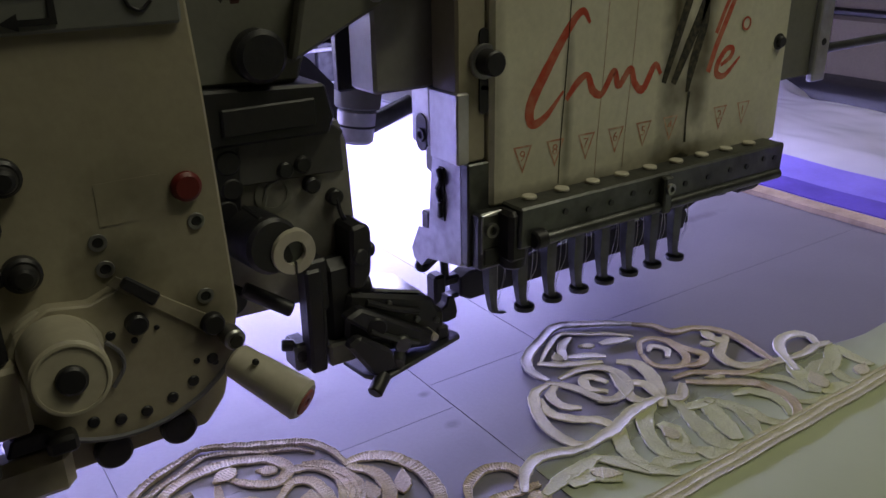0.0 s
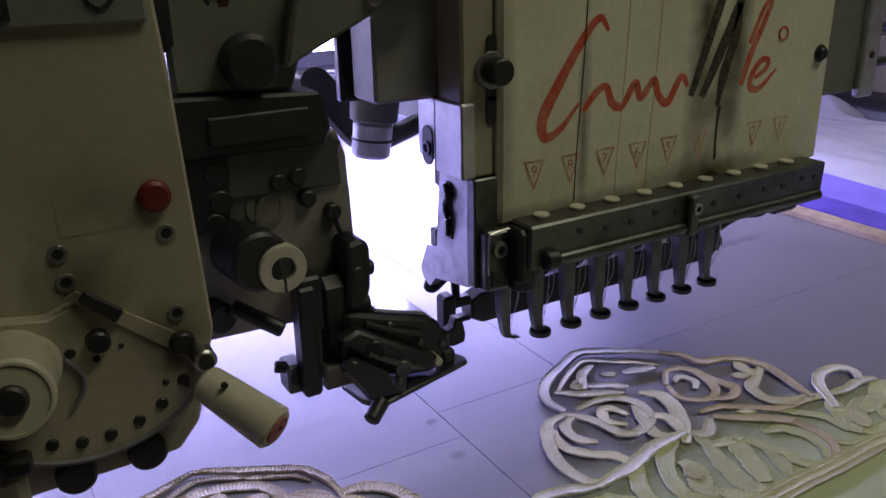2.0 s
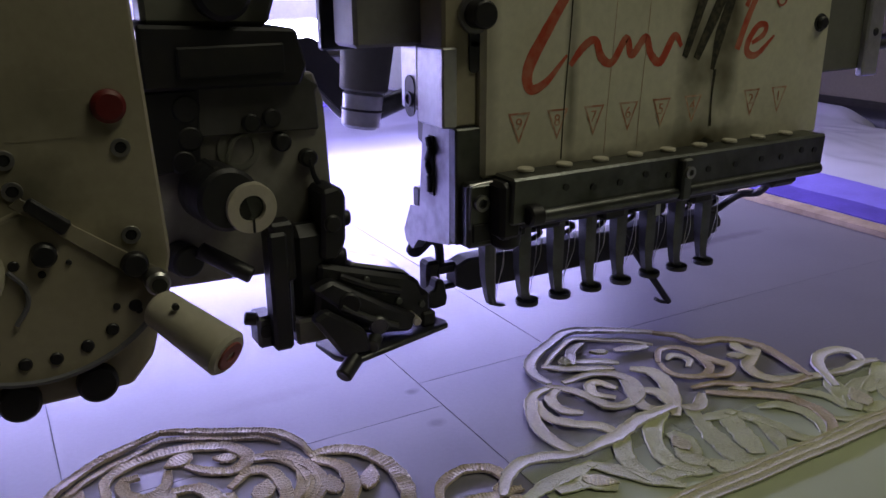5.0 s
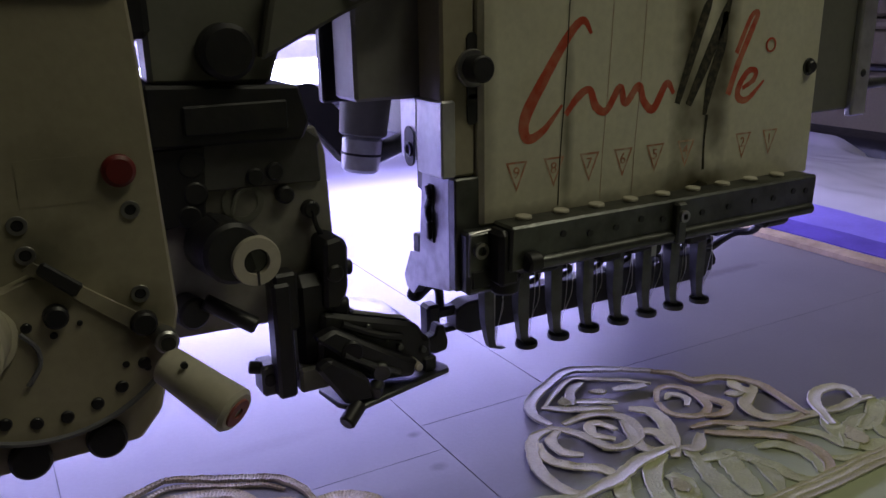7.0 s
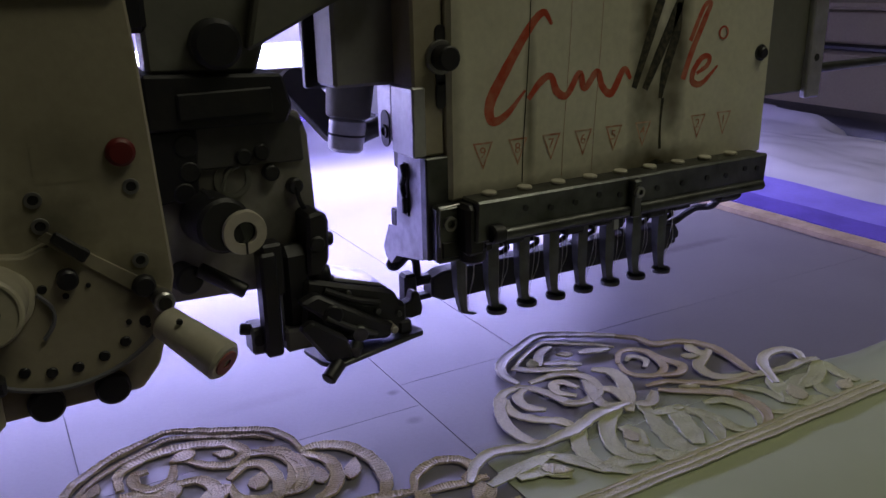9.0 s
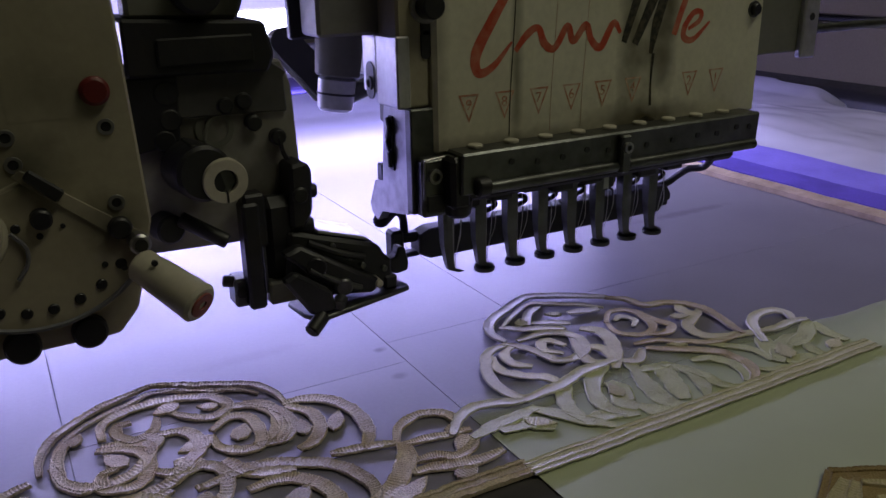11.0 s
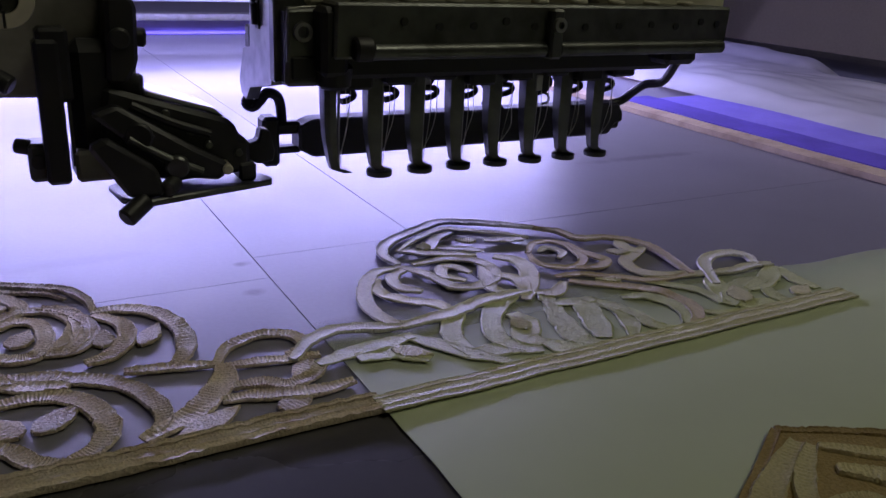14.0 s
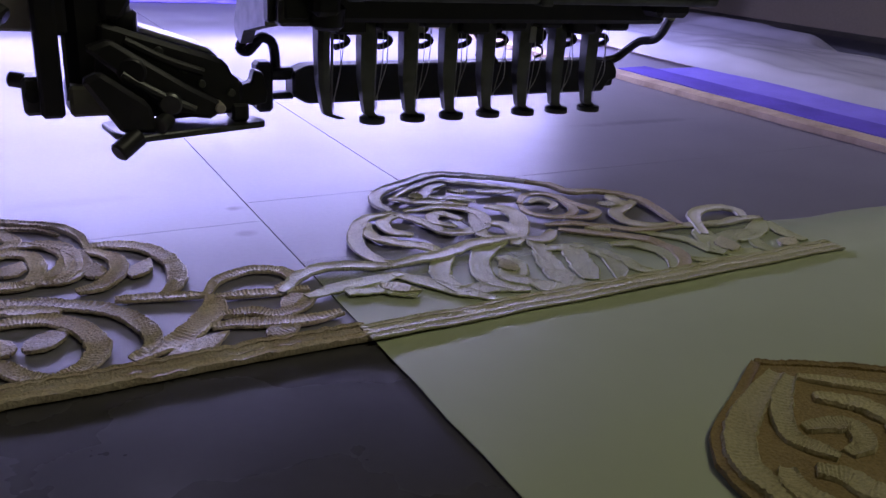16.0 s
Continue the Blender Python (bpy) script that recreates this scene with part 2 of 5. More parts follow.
def cyl(bm, a, b, r, r2=None, seg=24, bevel=0.0):
    a, b = Vector(a), Vector(b)
    d = b - a
    m = Matrix.Translation((a + b) / 2) @ d.to_track_quat("Z", "Y").to_matrix().to_4x4()
    vs = bmesh.ops.create_cone(bm, cap_ends=True, segments=seg, radius1=r, radius2=r if r2 is None else r2, depth=d.length, matrix=m)["verts"]
    if bevel:
        es = [e for e in {e for v in vs for e in v.link_edges} if len(e.link_faces) == 2 and max(len(f.verts) for f in e.link_faces) > 4]
        bmesh.ops.bevel(bm, geom=es, offset=bevel, segments=1, affect="EDGES", profile=0.6)
    return bm


def prism(bm, pts, y0, y1, bevel=0.0, plan=False):
    """Extrudes an outline (x, z) from y0 to y1; plan: an outline (x, y) from z0 to z1."""
    put = (lambda u, v, d: (u, v, d)) if plan else (lambda u, v, d: (u, d, v))
    lo = [bm.verts.new(put(u, v, y0)) for u, v in pts]
    hi = [bm.verts.new(put(u, v, y1)) for u, v in pts]
    faces = [bm.faces.new(lo), bm.faces.new(hi[::-1])]
    for i in range(len(pts)):
        j = (i + 1) % len(pts)
        faces.append(bm.faces.new((lo[j], lo[i], hi[i], hi[j])))
    bmesh.ops.recalc_face_normals(bm, faces=faces)
    if bevel:
        bmesh.ops.bevel(bm, geom=list({e for f in faces for e in f.edges}), offset=bevel, segments=1, affect="EDGES", profile=0.6)
    return bm


def smooth_path(pts, steps=6):
    """A Catmull-Rom curve through the points."""
    p = [Vector(q) for q in pts]
    p = [2 * p[0] - p[1]] + p + [2 * p[-1] - p[-2]]
    out = []
    for i in range(1, len(p) - 2):
        for k in range(steps):
            t = k / steps
            out.append(0.5 * (2 * p[i] + (p[i + 1] - p[i - 1]) * t + (2 * p[i - 1] - 5 * p[i] + 4 * p[i + 1] - p[i + 2]) * t * t + (3 * p[i] - p[i - 1] - 3 * p[i + 1] + p[i + 2]) * t ** 3))
    out.append(p[-2])
    return out


def tube(bm, pts, r, seg=8, steps=5, taper=1.0):
    path = smooth_path(pts, steps) if steps > 1 else [Vector(q) for q in pts]
    rings = []
    for i, c in enumerate(path):
        d = (path[min(i + 1, len(path) - 1)] - path[max(i - 1, 0)]).normalized()
        u = d.cross(Vector((0.13, 0.31, 0.94)))
        u.normalize()
        v = d.cross(u)
        rr = r * (1 + (taper - 1) * i / (len(path) - 1))
        rings.append([bm.verts.new(c + rr * (math.cos(k * math.tau / seg) * u + math.sin(k * math.tau / seg) * v)) for k in range(seg)])
    for a, b in zip(rings, rings[1:]):
        for k in range(seg):
            bm.faces.new((a[k], a[(k + 1) % seg], b[(k + 1) % seg], b[k]))
    bm.faces.new(rings[0][::-1])
    bm.faces.new(rings[-1])
    bmesh.ops.recalc_face_normals(bm, faces=bm.faces[:])
    return bm


def ring(bm, c, axis, r_out, r_in, depth, seg=28):
    c, axis = Vector(c), Vector(axis).normalized()
    q = axis.to_track_quat("Z", "Y")
    loops = []
    for r, d in ((r_in, 0), (r_in, depth), (r_out * 0.96, depth), (r_out, depth * 0.8), (r_out, depth * 0.2), (r_out * 0.96, 0)):
        loops.append([bm.verts.new(c + q @ Vector((r * math.cos(k * math.tau / seg), r * math.sin(k * math.tau / seg), d))) for k in range(seg)])
    fs = []
    for i in range(len(loops)):
        a, b = loops[i], loops[(i + 1) % len(loops)]
        for k in range(seg):
            fs.append(bm.faces.new((a[k], a[(k + 1) % seg], b[(k + 1) % seg], b[k])))
    bmesh.ops.recalc_face_normals(bm, faces=fs)
    return bm


def thing(name, base, label, category, group="", kind=""):
    ob = new(name)
    ob.location = base
    ob.empty_display_size = 0.02
    return tagged(ob, label, category, group, kind)


def origin_of(ob):
    at = Vector((0, 0, 0))
    while ob:
        at += ob.location
        ob = ob.parent
    return at


def link_mesh(name, bm, material, at, smooth=True):
    bmesh.ops.translate(bm, vec=-Vector(at), verts=bm.verts)
    me = bpy.data.meshes.new(name)
    bm.to_mesh(me)
    bm.free()
    if smooth:
        me.polygons.foreach_set("use_smooth", [True] * len(me.polygons))
        me.set_sharp_from_angle(angle=radians(26))
    me.materials.append(material)
    return new(name, me)


def part(name, bm, material, parent, label="", at=None):
    """One mesh under a thing or a part; coordinates are those of the world."""
    here = Vector(at) if at else origin_of(parent)
    ob = link_mesh(name, bm, material, here)
    ob.location = here - origin_of(parent)
    ob.parent = parent
    return tagged(ob, label)


def solid(name, bm, material, base, label, category, group="", kind=""):
    ob = link_mesh(name, bm, material, base)
    ob.location = base
    return tagged(ob, label, category, group, kind)


def B():
    return bmesh.new()


# ---- the room ----
def room():
    solid("floor", box(B(), -2.6, 4.2, -2.6, 4.2, -0.83, -0.78), FLOOR, (0, 0, -0.78), "grey concrete workshop floor under the machine table", "floor", kind="structure")
    solid("ceiling", box(B(), -2.6, 4.2, -2.6, 4.2, 1.72, 1.78), WALL, (0, 0, 1.72), "plain beige painted workshop ceiling above the machine", "ceiling", kind="structure")
    for name, a in (("wall_north", (-2.6, 4.2, 4.2, 4.3)), ("wall_south", (-2.6, 4.2, -2.7, -2.6)), ("wall_east", (4.2, 4.3, -2.6, 4.2)), ("wall_west", (-2.7, -2.6, -2.6, 4.2))):
        solid(name, box(B(), *a, -0.78, 1.72), WALL, ((a[0] + a[1]) / 2, (a[2] + a[3]) / 2, -0.78), "plain beige painted workshop wall in dim light", "wall", kind="structure")
    # lamp body added out of view to match the assumed room light
    lamp = thing("ceiling_lamp", (0.9, -0.4, 1.72), "unseen rectangular ceiling lamp added for the warm room light", "lamp")
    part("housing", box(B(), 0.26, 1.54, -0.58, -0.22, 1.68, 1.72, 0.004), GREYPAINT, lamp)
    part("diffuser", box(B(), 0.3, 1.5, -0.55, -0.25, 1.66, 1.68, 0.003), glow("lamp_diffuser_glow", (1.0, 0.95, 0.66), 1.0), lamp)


def work_table():
    table = thing("work_table", (0.2, 0.3, -0.78), "pale satin metal machine table of flush panels with thin dark joints", "table")
    part("underframe", box(B(), -1.4, 1.5, -0.75, 1.5, -0.035, -0.0006), SEAM, table, "dark panel below the joints")
    g, gy = 0.0002, 0.00011
    for x0, x1, y0, y1 in ((-1.4, 0.037, 0.150, 1.5), (0.037, 0.168, 0.150, 0.242), (0.037, 0.168, 0.242, 1.5), (0.168, 0.233, 0.150, 0.262), (0.168, 0.233, 0.262, 1.5), (0.233, 1.5, 0.150, 0.262), (0.233, 1.5, 0.262, 1.5)):
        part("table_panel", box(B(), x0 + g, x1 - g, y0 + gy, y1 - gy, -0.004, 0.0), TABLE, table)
    part("front_board", box(B(), -1.4, 1.5, -0.75, 0.150 - gy, -0.004, 0.0), FRONT, table, "dark glossy board along the table front")
    for x in (-1.3, 1.4):
        for y in (-0.65, 1.4):
            part("leg", box(B(), x - 0.03, x + 0.03, y - 0.03, y + 0.03, -0.78, -0.035, 0.003), GREYPAINT, table)


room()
work_table()


# ---- the embroidery head ----
PITCH = 0.0161
HEAD = (0.26, 0.30, 0.0)


def flat_stroke(bm, pts, widths, y, steps=7):
    """A brush stroke painted on a plane that faces -y."""
    path = smooth_path([(x, 0, z) for x, z in pts], steps)
    rows = []
    for i, c in enumerate(path):
        d = (path[min(i + 1, len(path) - 1)] - path[max(i - 1, 0)]).normalized()
        u = Vector((-d.z, 0, d.x))
        s = i / (len(path) - 1) * (len(widths) - 1)
        k = min(int(s), len(widths) - 2)
        w = (widths[k] + (widths[k + 1] - widths[k]) * (s - k)) / 2 * (1 + 0.12 * noise.noise(c * 900))
        rows.append([bm.verts.new((c + u * a + Vector((0, y - b, 0)))) for a, b in ((w, 0), (-w, 0))])
    for a, b in zip(rows, rows[1:]):
        bm.faces.new((a[0], a[1], b[1], b[0]))
    bmesh.ops.recalc_face_normals(bm, faces=bm.faces[:])
    bmesh.ops.solidify(bm, geom=bm.faces[:], thickness=0.00003)
    return bm


def numeral(text, x, z, y, size, parent):
    cu = bpy.data.curves.new("numeral", "FONT")
    cu.body, cu.size, cu.extrude, cu.align_x, cu.align_y = text, size, 0.0001, "CENTER", "CENTER"
    tmp = new("numeral_source", cu)
    me = bpy.data.meshes.new_from_object(tmp.evaluated_get(bpy.context.evaluated_depsgraph_get()))
    bpy.data.objects.remove(tmp)
    bpy.data.curves.remove(cu)
    me.materials.clear()
    me.materials.append(FADED)
    ob = new("numeral", me)
    ob.parent = parent
    ob.matrix_basis = Matrix.Translation(Vector((x, y, z)) - origin_of(parent)) @ pose(0, 0, 0, 90, 0, 0)
    return tagged(ob, "red printed needle number " + text)


def embroidery_head():
    head = thing("embroidery_head", HEAD, "cream multi-needle embroidery head with steel needle rail and sooty stain", "sewing machine")
    body = B()
    box(body, 0.1702, 0.347, 0.2375, 0.265, 0.096, 0.36, 0.002)
    box(body, 0.218, 0.346, 0.265, 0.40, 0.098, 0.36, 0.002)
    part("housing", body, GREYPAINT, head, "grey-green painted housing")
    part("arm_housing", box(B(), 0.1412, 0.168, 0.2502, 0.268, 0.132, 0.36, 0.0012), MIDGREY, head, "grey painted arm")
    part("arm_rib", box(B(), 0.1385, 0.166, 0.272, 0.2765, 0.130, 0.36, 0.0008), DARK, head)
    part("face_plate", box(B(), 0.1775, 0.3485, 0.231, 0.2372, 0.088, 0.1772, 0.0016), COVER, head, "cream painted cover plate with grime")
    part("upper_cover", box(B(), 0.178, 0.3505, 0.2295, 0.2372, 0.1785, 0.36, 0.0014), COVER, head)
    part("side_flange", box(B(), 0.1642, 0.1770, 0.2335, 0.2495, 0.1065, 0.36, 0.001), CREAM, head)
    for x in (0.214, 0.2335, 0.249):
        part("cover_crease", tube(B(), [(x, 0.2309, 0.177), (x - 0.0012, 0.2309, 0.14), (x - 0.003, 0.2309, 0.11), (x - 0.0035, 0.2309, 0.092)], 0.0002 if x < 0.22 else 0.00007, 5, 4), SOOT if x < 0.22 else FADED, head, "thin dark crack in the paint")
    # fixings
    kb = cyl(B(), (0.1755, 0.2335, 0.1425), (0.1755, 0.2255, 0.1425), 0.0046, 0.0044, 24, 0.0006)
    part("thumb_knob", kb, BLACK, head)
    part("knob_washer", ring(B(), (0.1755, 0.2335, 0.1425), (0, -1, 0), 0.0062, 0.004, 0.0018), STEEL, head)
    for z, h in ((0.1505, 0.0022), (0.1355, 0.0018), (0.129, 0.005)):
        part("slot", prism(B(), [(0.1757 + 0.0021 * math.cos(a), z + (h if math.sin(a) > 0 else -h) * 0.6 + 0.0021 * math.sin(a)) for a in [k * math.tau / 16 for k in range(16)]], 0.2329, 0.2337), BLACK, head, "dark slotted hole")
    part("cover_bolt", cyl(B(), (0.3415, 0.2312, 0.1345), (0.3415, 0.2285, 0.1345), 0.0026, None, 20, 0.0005), BLACK, head)
    part("bolt_slot", ring(B(), (0.3415, 0.2311, 0.1345), (0, -1, 0), 0.0037, 0.0027, 0.0006), GUNMETAL, head)
    # the worn emblem: plain brush shapes
    y = 0.23094
    emblem = part("emblem", flat_stroke(B(), [(0.2235, 0.152), (0.2195, 0.1565), (0.213, 0.151), (0.203, 0.137), (0.1955, 0.1245), (0.1965, 0.1175), (0.203, 0.1195), (0.2115, 0.128)], (0.0012, 0.0028, 0.0034, 0.0042, 0.0046, 0.0036, 0.0028, 0.001), y), REDINK, head, "worn red brush-stroke emblem")
    for pts, ws in (
        ([(0.213, 0.1245), (0.2185, 0.1305), (0.2235, 0.1325), (0.2265, 0.1265), (0.2315, 0.1245), (0.2375, 0.1325), (0.2405, 0.1265), (0.2465, 0.1325), (0.2495, 0.1265), (0.2545, 0.1235), (0.2605, 0.1325), (0.2645, 0.1285)], (0.0022, 0.003, 0.0026, 0.0034, 0.0028, 0.003, 0.0028, 0.003, 0.003, 0.0034, 0.0028, 0.0016)),
        ([(0.302, 0.128), (0.308, 0.131), (0.309, 0.1345), (0.3045, 0.1345), (0.300, 0.129), (0.300, 0.1245), (0.3055, 0.1235), (0.3145, 0.1305)], (0.0016, 0.0024, 0.0024, 0.0026, 0.003, 0.003, 0.0026, 0.001)),
        ([(0.294, 0.126), (0.2985, 0.138), (0.305, 0.1515), (0.3075, 0.157), (0.3035, 0.1555), (0.297, 0.142)], (0.003, 0.003, 0.0028, 0.0022, 0.0022, 0.0022)),
    ):
        part("emblem_stroke", flat_stroke(B(), pts, ws, y), REDINK, emblem)
    part("emblem_mark", ring(B(), (0.3165, y - 0.0001, 0.1445), (0, -1, 0), 0.003, 0.0022, 0.0002, 20), REDINK, emblem)
    for pts, ws in (
        ([(0.2665, 0.1245), (0.272, 0.140), (0.2785, 0.158), (0.281, 0.1635)], (0.003, 0.0042, 0.0042, 0.002)),
        ([(0.2725, 0.1235), (0.280, 0.1385), (0.2885, 0.156), (0.2915, 0.1635)], (0.0034, 0.005, 0.0046, 0.002)),
        ([(0.2815, 0.119), (0.284, 0.132), (0.2885, 0.146), (0.2895, 0.158)], (0.002, 0.005, 0.0048, 0.003)),
        ([(0.281, 0.1635), (0.2815, 0.170), (0.285, 0.1745), (0.2895, 0.170), (0.2915, 0.1635)], (0.0014, 0.001, 0.001, 0.001, 0.0014)),
        ([(0.283, 0.119), (0.2825, 0.108), (0.283, 0.097)], (0.0016, 0.0009, 0.0014)),
        ([(0.276, 0.0905), (0.281, 0.0915), (0.286, 0.0905)], (0.0008, 0.0025, 0.0008)),
    ):
        part("scorch_mark", flat_stroke(B(), pts, ws, y - 0.00006), SOOT, head, "black sooty smear")
    for k in range(9):
        n = 9 - k
        if n == 3:
            continue
        x, z = 0.1922 + k * PITCH, 0.1045
        tri = B()
        w, h, t = 0.0046, 0.0108, 0.0007
        outer = [(x - w, z + h / 2), (x + w, z + h / 2), (x, z - h / 2)]
        inner = [(x - w + 1.6 * t, z + h / 2 - t), (x + w - 1.6 * t, z + h / 2 - t), (x, z - h / 2 + 2.4 * t)]
        for i in range(3):
            j = (i + 1) % 3
            q = [outer[i], outer[j], inner[j], inner[i]]
            tri.faces.new([tri.verts.new((u, y - 0.00008, v)) for u, v in q])
        bmesh.ops.remove_doubles(tri, verts=tri.verts, dist=1e-6)
        bmesh.ops.recalc_face_normals(tri, faces=tri.faces[:])
        part("number_triangle", tri, FADED, head, "faded red triangle outline")
        numeral(str(n), x, z + 0.0013, y, 0.0058, head)
    # needle rail
    rail = part("needle_rail", prism(B(), [(0.1815, 0.0745), (0.3375, 0.0745), (0.3385, 0.0905), (0.182, 0.0905)], 0.2185, 0.2308, 0.0008), GUNMETAL, head, "oily dark steel rail")
    for k in range(9):
        part("rail_clip", cyl(B(), (0.1925 + k * 0.0163, 0.2268, 0.0905), (0.1925 + k * 0.0163, 0.2268, 0.0918), 0.0031, 0.0029, 18, 0.0003), WHITE, rail, "pale oval felt pad")
    for x in (0.2035, 0.2155, 0.2275, 0.2395, 0.2505, 0.271, 0.2855, 0.300, 0.3115, 0.3235, 0.3315):
        part("screw_hole", cyl(B(), (x, 0.2188, 0.0845 + 0.001 * math.sin(x * 900)), (x, 0.2180, 0.0845 + 0.001 * math.sin(x * 900)), 0.00125, None, 12), BLACK, rail)
    for a, b in ((0.192, 0.2555), (0.2605, 0.336)):
        part("rail_lip", cyl(B(), (a, 0.2185, 0.0765), (b, 0.2185, 0.0765), 0.0024, None, 16, 0.0006), GUNMETAL, rail, "rounded steel lip")
    part("lip_cap", cyl(B(), (0.187, 0.2175, 0.0775), (0.193, 0.2175, 0.0775), 0.0036, None, 20, 0.0008), DARK, rail)
    part("rail_collar", box(B(), 0.2555, 0.2605, 0.2155, 0.222, 0.0735, 0.0895, 0.0008), GUNMETAL, rail)
    part("collar_screw", ring(B(), (0.258, 0.2157, 0.0845), (0, -1, 0), 0.0024, 0.0012, 0.0016), STEEL, rail)
    # block at the rail's near end
    end = part("rail_end_block", box(B(), 0.1700, 0.1860, 0.2275, 0.2395, 0.0655, 0.0882, 0.0012), GUNMETAL, head, "square steel end block with a square hole")
    part("block_recess", box(B(), 0.1715, 0.1795, 0.2269, 0.2279, 0.0675, 0.0745, 0.0006), BLACK, end)
    part("block_screw", ring(B(), (0.1750, 0.2275, 0.0815), (0, -1, 0), 0.0029, 0.0017, 0.0016), STEEL, end)
    part("block_clamp", box(B(), 0.1785, 0.1870, 0.2200, 0.2302, 0.0690, 0.0890, 0.0016), DARK, end)
    part("clip_wire", tube(B(), [(0.1703, 0.2268, 0.073), (0.1703, 0.2264, 0.0862), (0.1715, 0.2264, 0.0880), (0.179, 0.2268, 0.0886)], 0.00045, 6, 4), STEEL, end)
    part("spindle_foot", cyl(B(), (0.1845, 0.2265, 0.0725), (0.1845, 0.2265, 0.0648), 0.0058, 0.0050, 24, 0.0012), DARK, head)
    # side block and slotted bracket
    blk = part("side_block", box(box(B(), 0.1630, 0.1685, 0.2318, 0.2495, 0.1068, 0.1325, 0.0006), 0.1630, 0.1685, 0.2492, 0.2615, 0.1105, 0.1325, 0.0006), ALU, head, "bare aluminium block with an oval hole")
    part("oval_hole", prism(B(), [(0.0036 * math.cos(a) + 0.2545, 0.1150 + (0.0035 if math.sin(a) > 0 else -0.0035) + 0.0036 * math.sin(a)) for a in [k * math.tau / 18 for k in range(18)]], 0, 0.0006), BLACK, blk)
    hole = blk.children[0]
    hole.data.transform(Matrix(((0, 1, 0, 0.1626), (1, 0, 0, 0), (0, 0, 1, 0), (0, 0, 0, 1))) @ Matrix.Translation(origin_of(blk)))
    hole.data.transform(Matrix.Translation(-origin_of(blk)))
    part("hole_bush", ring(B(), (0.1630, 0.2545, 0.1140), (-1, 0, 0), 0.0026, 0.0016, 0.0011), GUNMETAL, blk)
    brk = B()
    for q in ([(0.2385, 0.1062), (0.257, 0.1045), (0.259, 0.088), (0.2605, 0.0735), (0.268, 0.0722), (0.2738, 0.0610), (0.2720, 0.0570), (0.2668, 0.0552), (0.2620, 0.0600), (0.2385, 0.0645)],):
        lo = [brk.verts.new((0.1690, a, b)) for a, b in q]
        hi = [brk.verts.new((0.1732, a, b)) for a, b in q]
        brk.faces.new(lo), brk.faces.new(hi[::-1])
        for i in range(len(q)):
            j = (i + 1) % len(q)
            brk.faces.new((lo[j], lo[i], hi[i], hi[j]))
    bmesh.ops.recalc_face_normals(brk, faces=brk.faces[:])
    bracket = part("slotted_bracket", brk, STEEL, head, "worn steel side bracket with a slot")
    part("bracket_slot", box(B(), 0.1684, 0.1692, 0.2485, 0.2523, 0.080, 0.1015, 0.0003), BLACK, bracket)
    part("bracket_spring", tube(B(), [(0.1680, 0.2515, 0.1005), (0.1674, 0.2492, 0.0965), (0.1680, 0.2522, 0.0925), (0.1675, 0.2498, 0.0875), (0.1681, 0.2508, 0.0815)], 0.0011, 8), DARK, bracket)
    part("bracket_tab", box(B(), 0.1690, 0.1728, 0.2608, 0.2658, 0.0725, 0.0800, 0.0006), GUNMETAL, bracket)
    part("guide_rail", box(B(), 0.1682, 0.1795, 0.2325, 0.2375, 0.066, 0.1062, 0.0006), GUNMETAL, head)
    # carriage under the rail
    part("carriage", box(B(), 0.186, 0.331, 0.2375, 0.257, 0.0655, 0.0965, 0.0015), DARK, head)
    for k in range(8):
        x = 0.2 + k * PITCH
        part("guide_block", box(B(), x - 0.006, x + 0.005, 0.2425, 0.2545, 0.061 + 0.0012 * (k % 3), 0.067, 0.001), DARK, head)
        part("clamp_lug", prism(B(), [(x - 0.0055, 0.067), (x + 0.0035, 0.067), (x + 0.0030, 0.0605), (x + 0.0008, 0.0575 + 0.0008 * (k % 3)), (x - 0.0040, 0.0582), (x - 0.0058, 0.0618)], 0.2555, 0.2635, 0.0008), BLACK, head)
        part("lug_screw", cyl(B(), (x - 0.0012, 0.2555, 0.0615), (x - 0.0012, 0.2540, 0.0615), 0.0018, None, 12, 0.0003), STEEL, head)
    # thread bar behind the feet
    bar = part("thread_bar", prism(B(), [(0.1865, 0.0372), (0.192, 0.0342), (0.3255, 0.0342), (0.3285, 0.0385), (0.3325, 0.0395), (0.3325, 0.0428), (0.3292, 0.0476), (0.192, 0.0478), (0.1865, 0.0455)], 0.2635, 0.2725, 0.0008), BLACK, head, "black bar behind the presser feet")
    part("bar_link", box(B(), 0.178, 0.188, 0.2655, 0.2705, 0.0425, 0.0468, 0.001), BLACK, bar)
    part("bar_link", box(B(), 0.178, 0.188, 0.2655, 0.2705, 0.0358, 0.0382, 0.0007), BLACK, bar)
    part("bar_clamp", box(B(), 0.1738, 0.1798, 0.2640, 0.2715, 0.0318, 0.0492, 0.0012), DARK, bar)
    part("bar_hook", tube(B(), [(0.1712, 0.2700, 0.0560), (0.1700, 0.2705, 0.0532), (0.1722, 0.2700, 0.0520), (0.1745, 0.2685, 0.0545), (0.1765, 0.2665, 0.0572), (0.1808, 0.268, 0.0545), (0.182, 0.2685, 0.045)], 0.0018, 10), DARK, bar, "black S-shaped wire hook")
    part("bar_hook", tube(B(), [(0.328, 0.268, 0.0462), (0.3335, 0.267, 0.0478), (0.3362, 0.264, 0.0515), (0.3375, 0.258, 0.0560), (0.3395, 0.250, 0.0585), (0.336, 0.240, 0.068)], 0.0018, 10), DARK, bar, "black S-shaped wire hook")
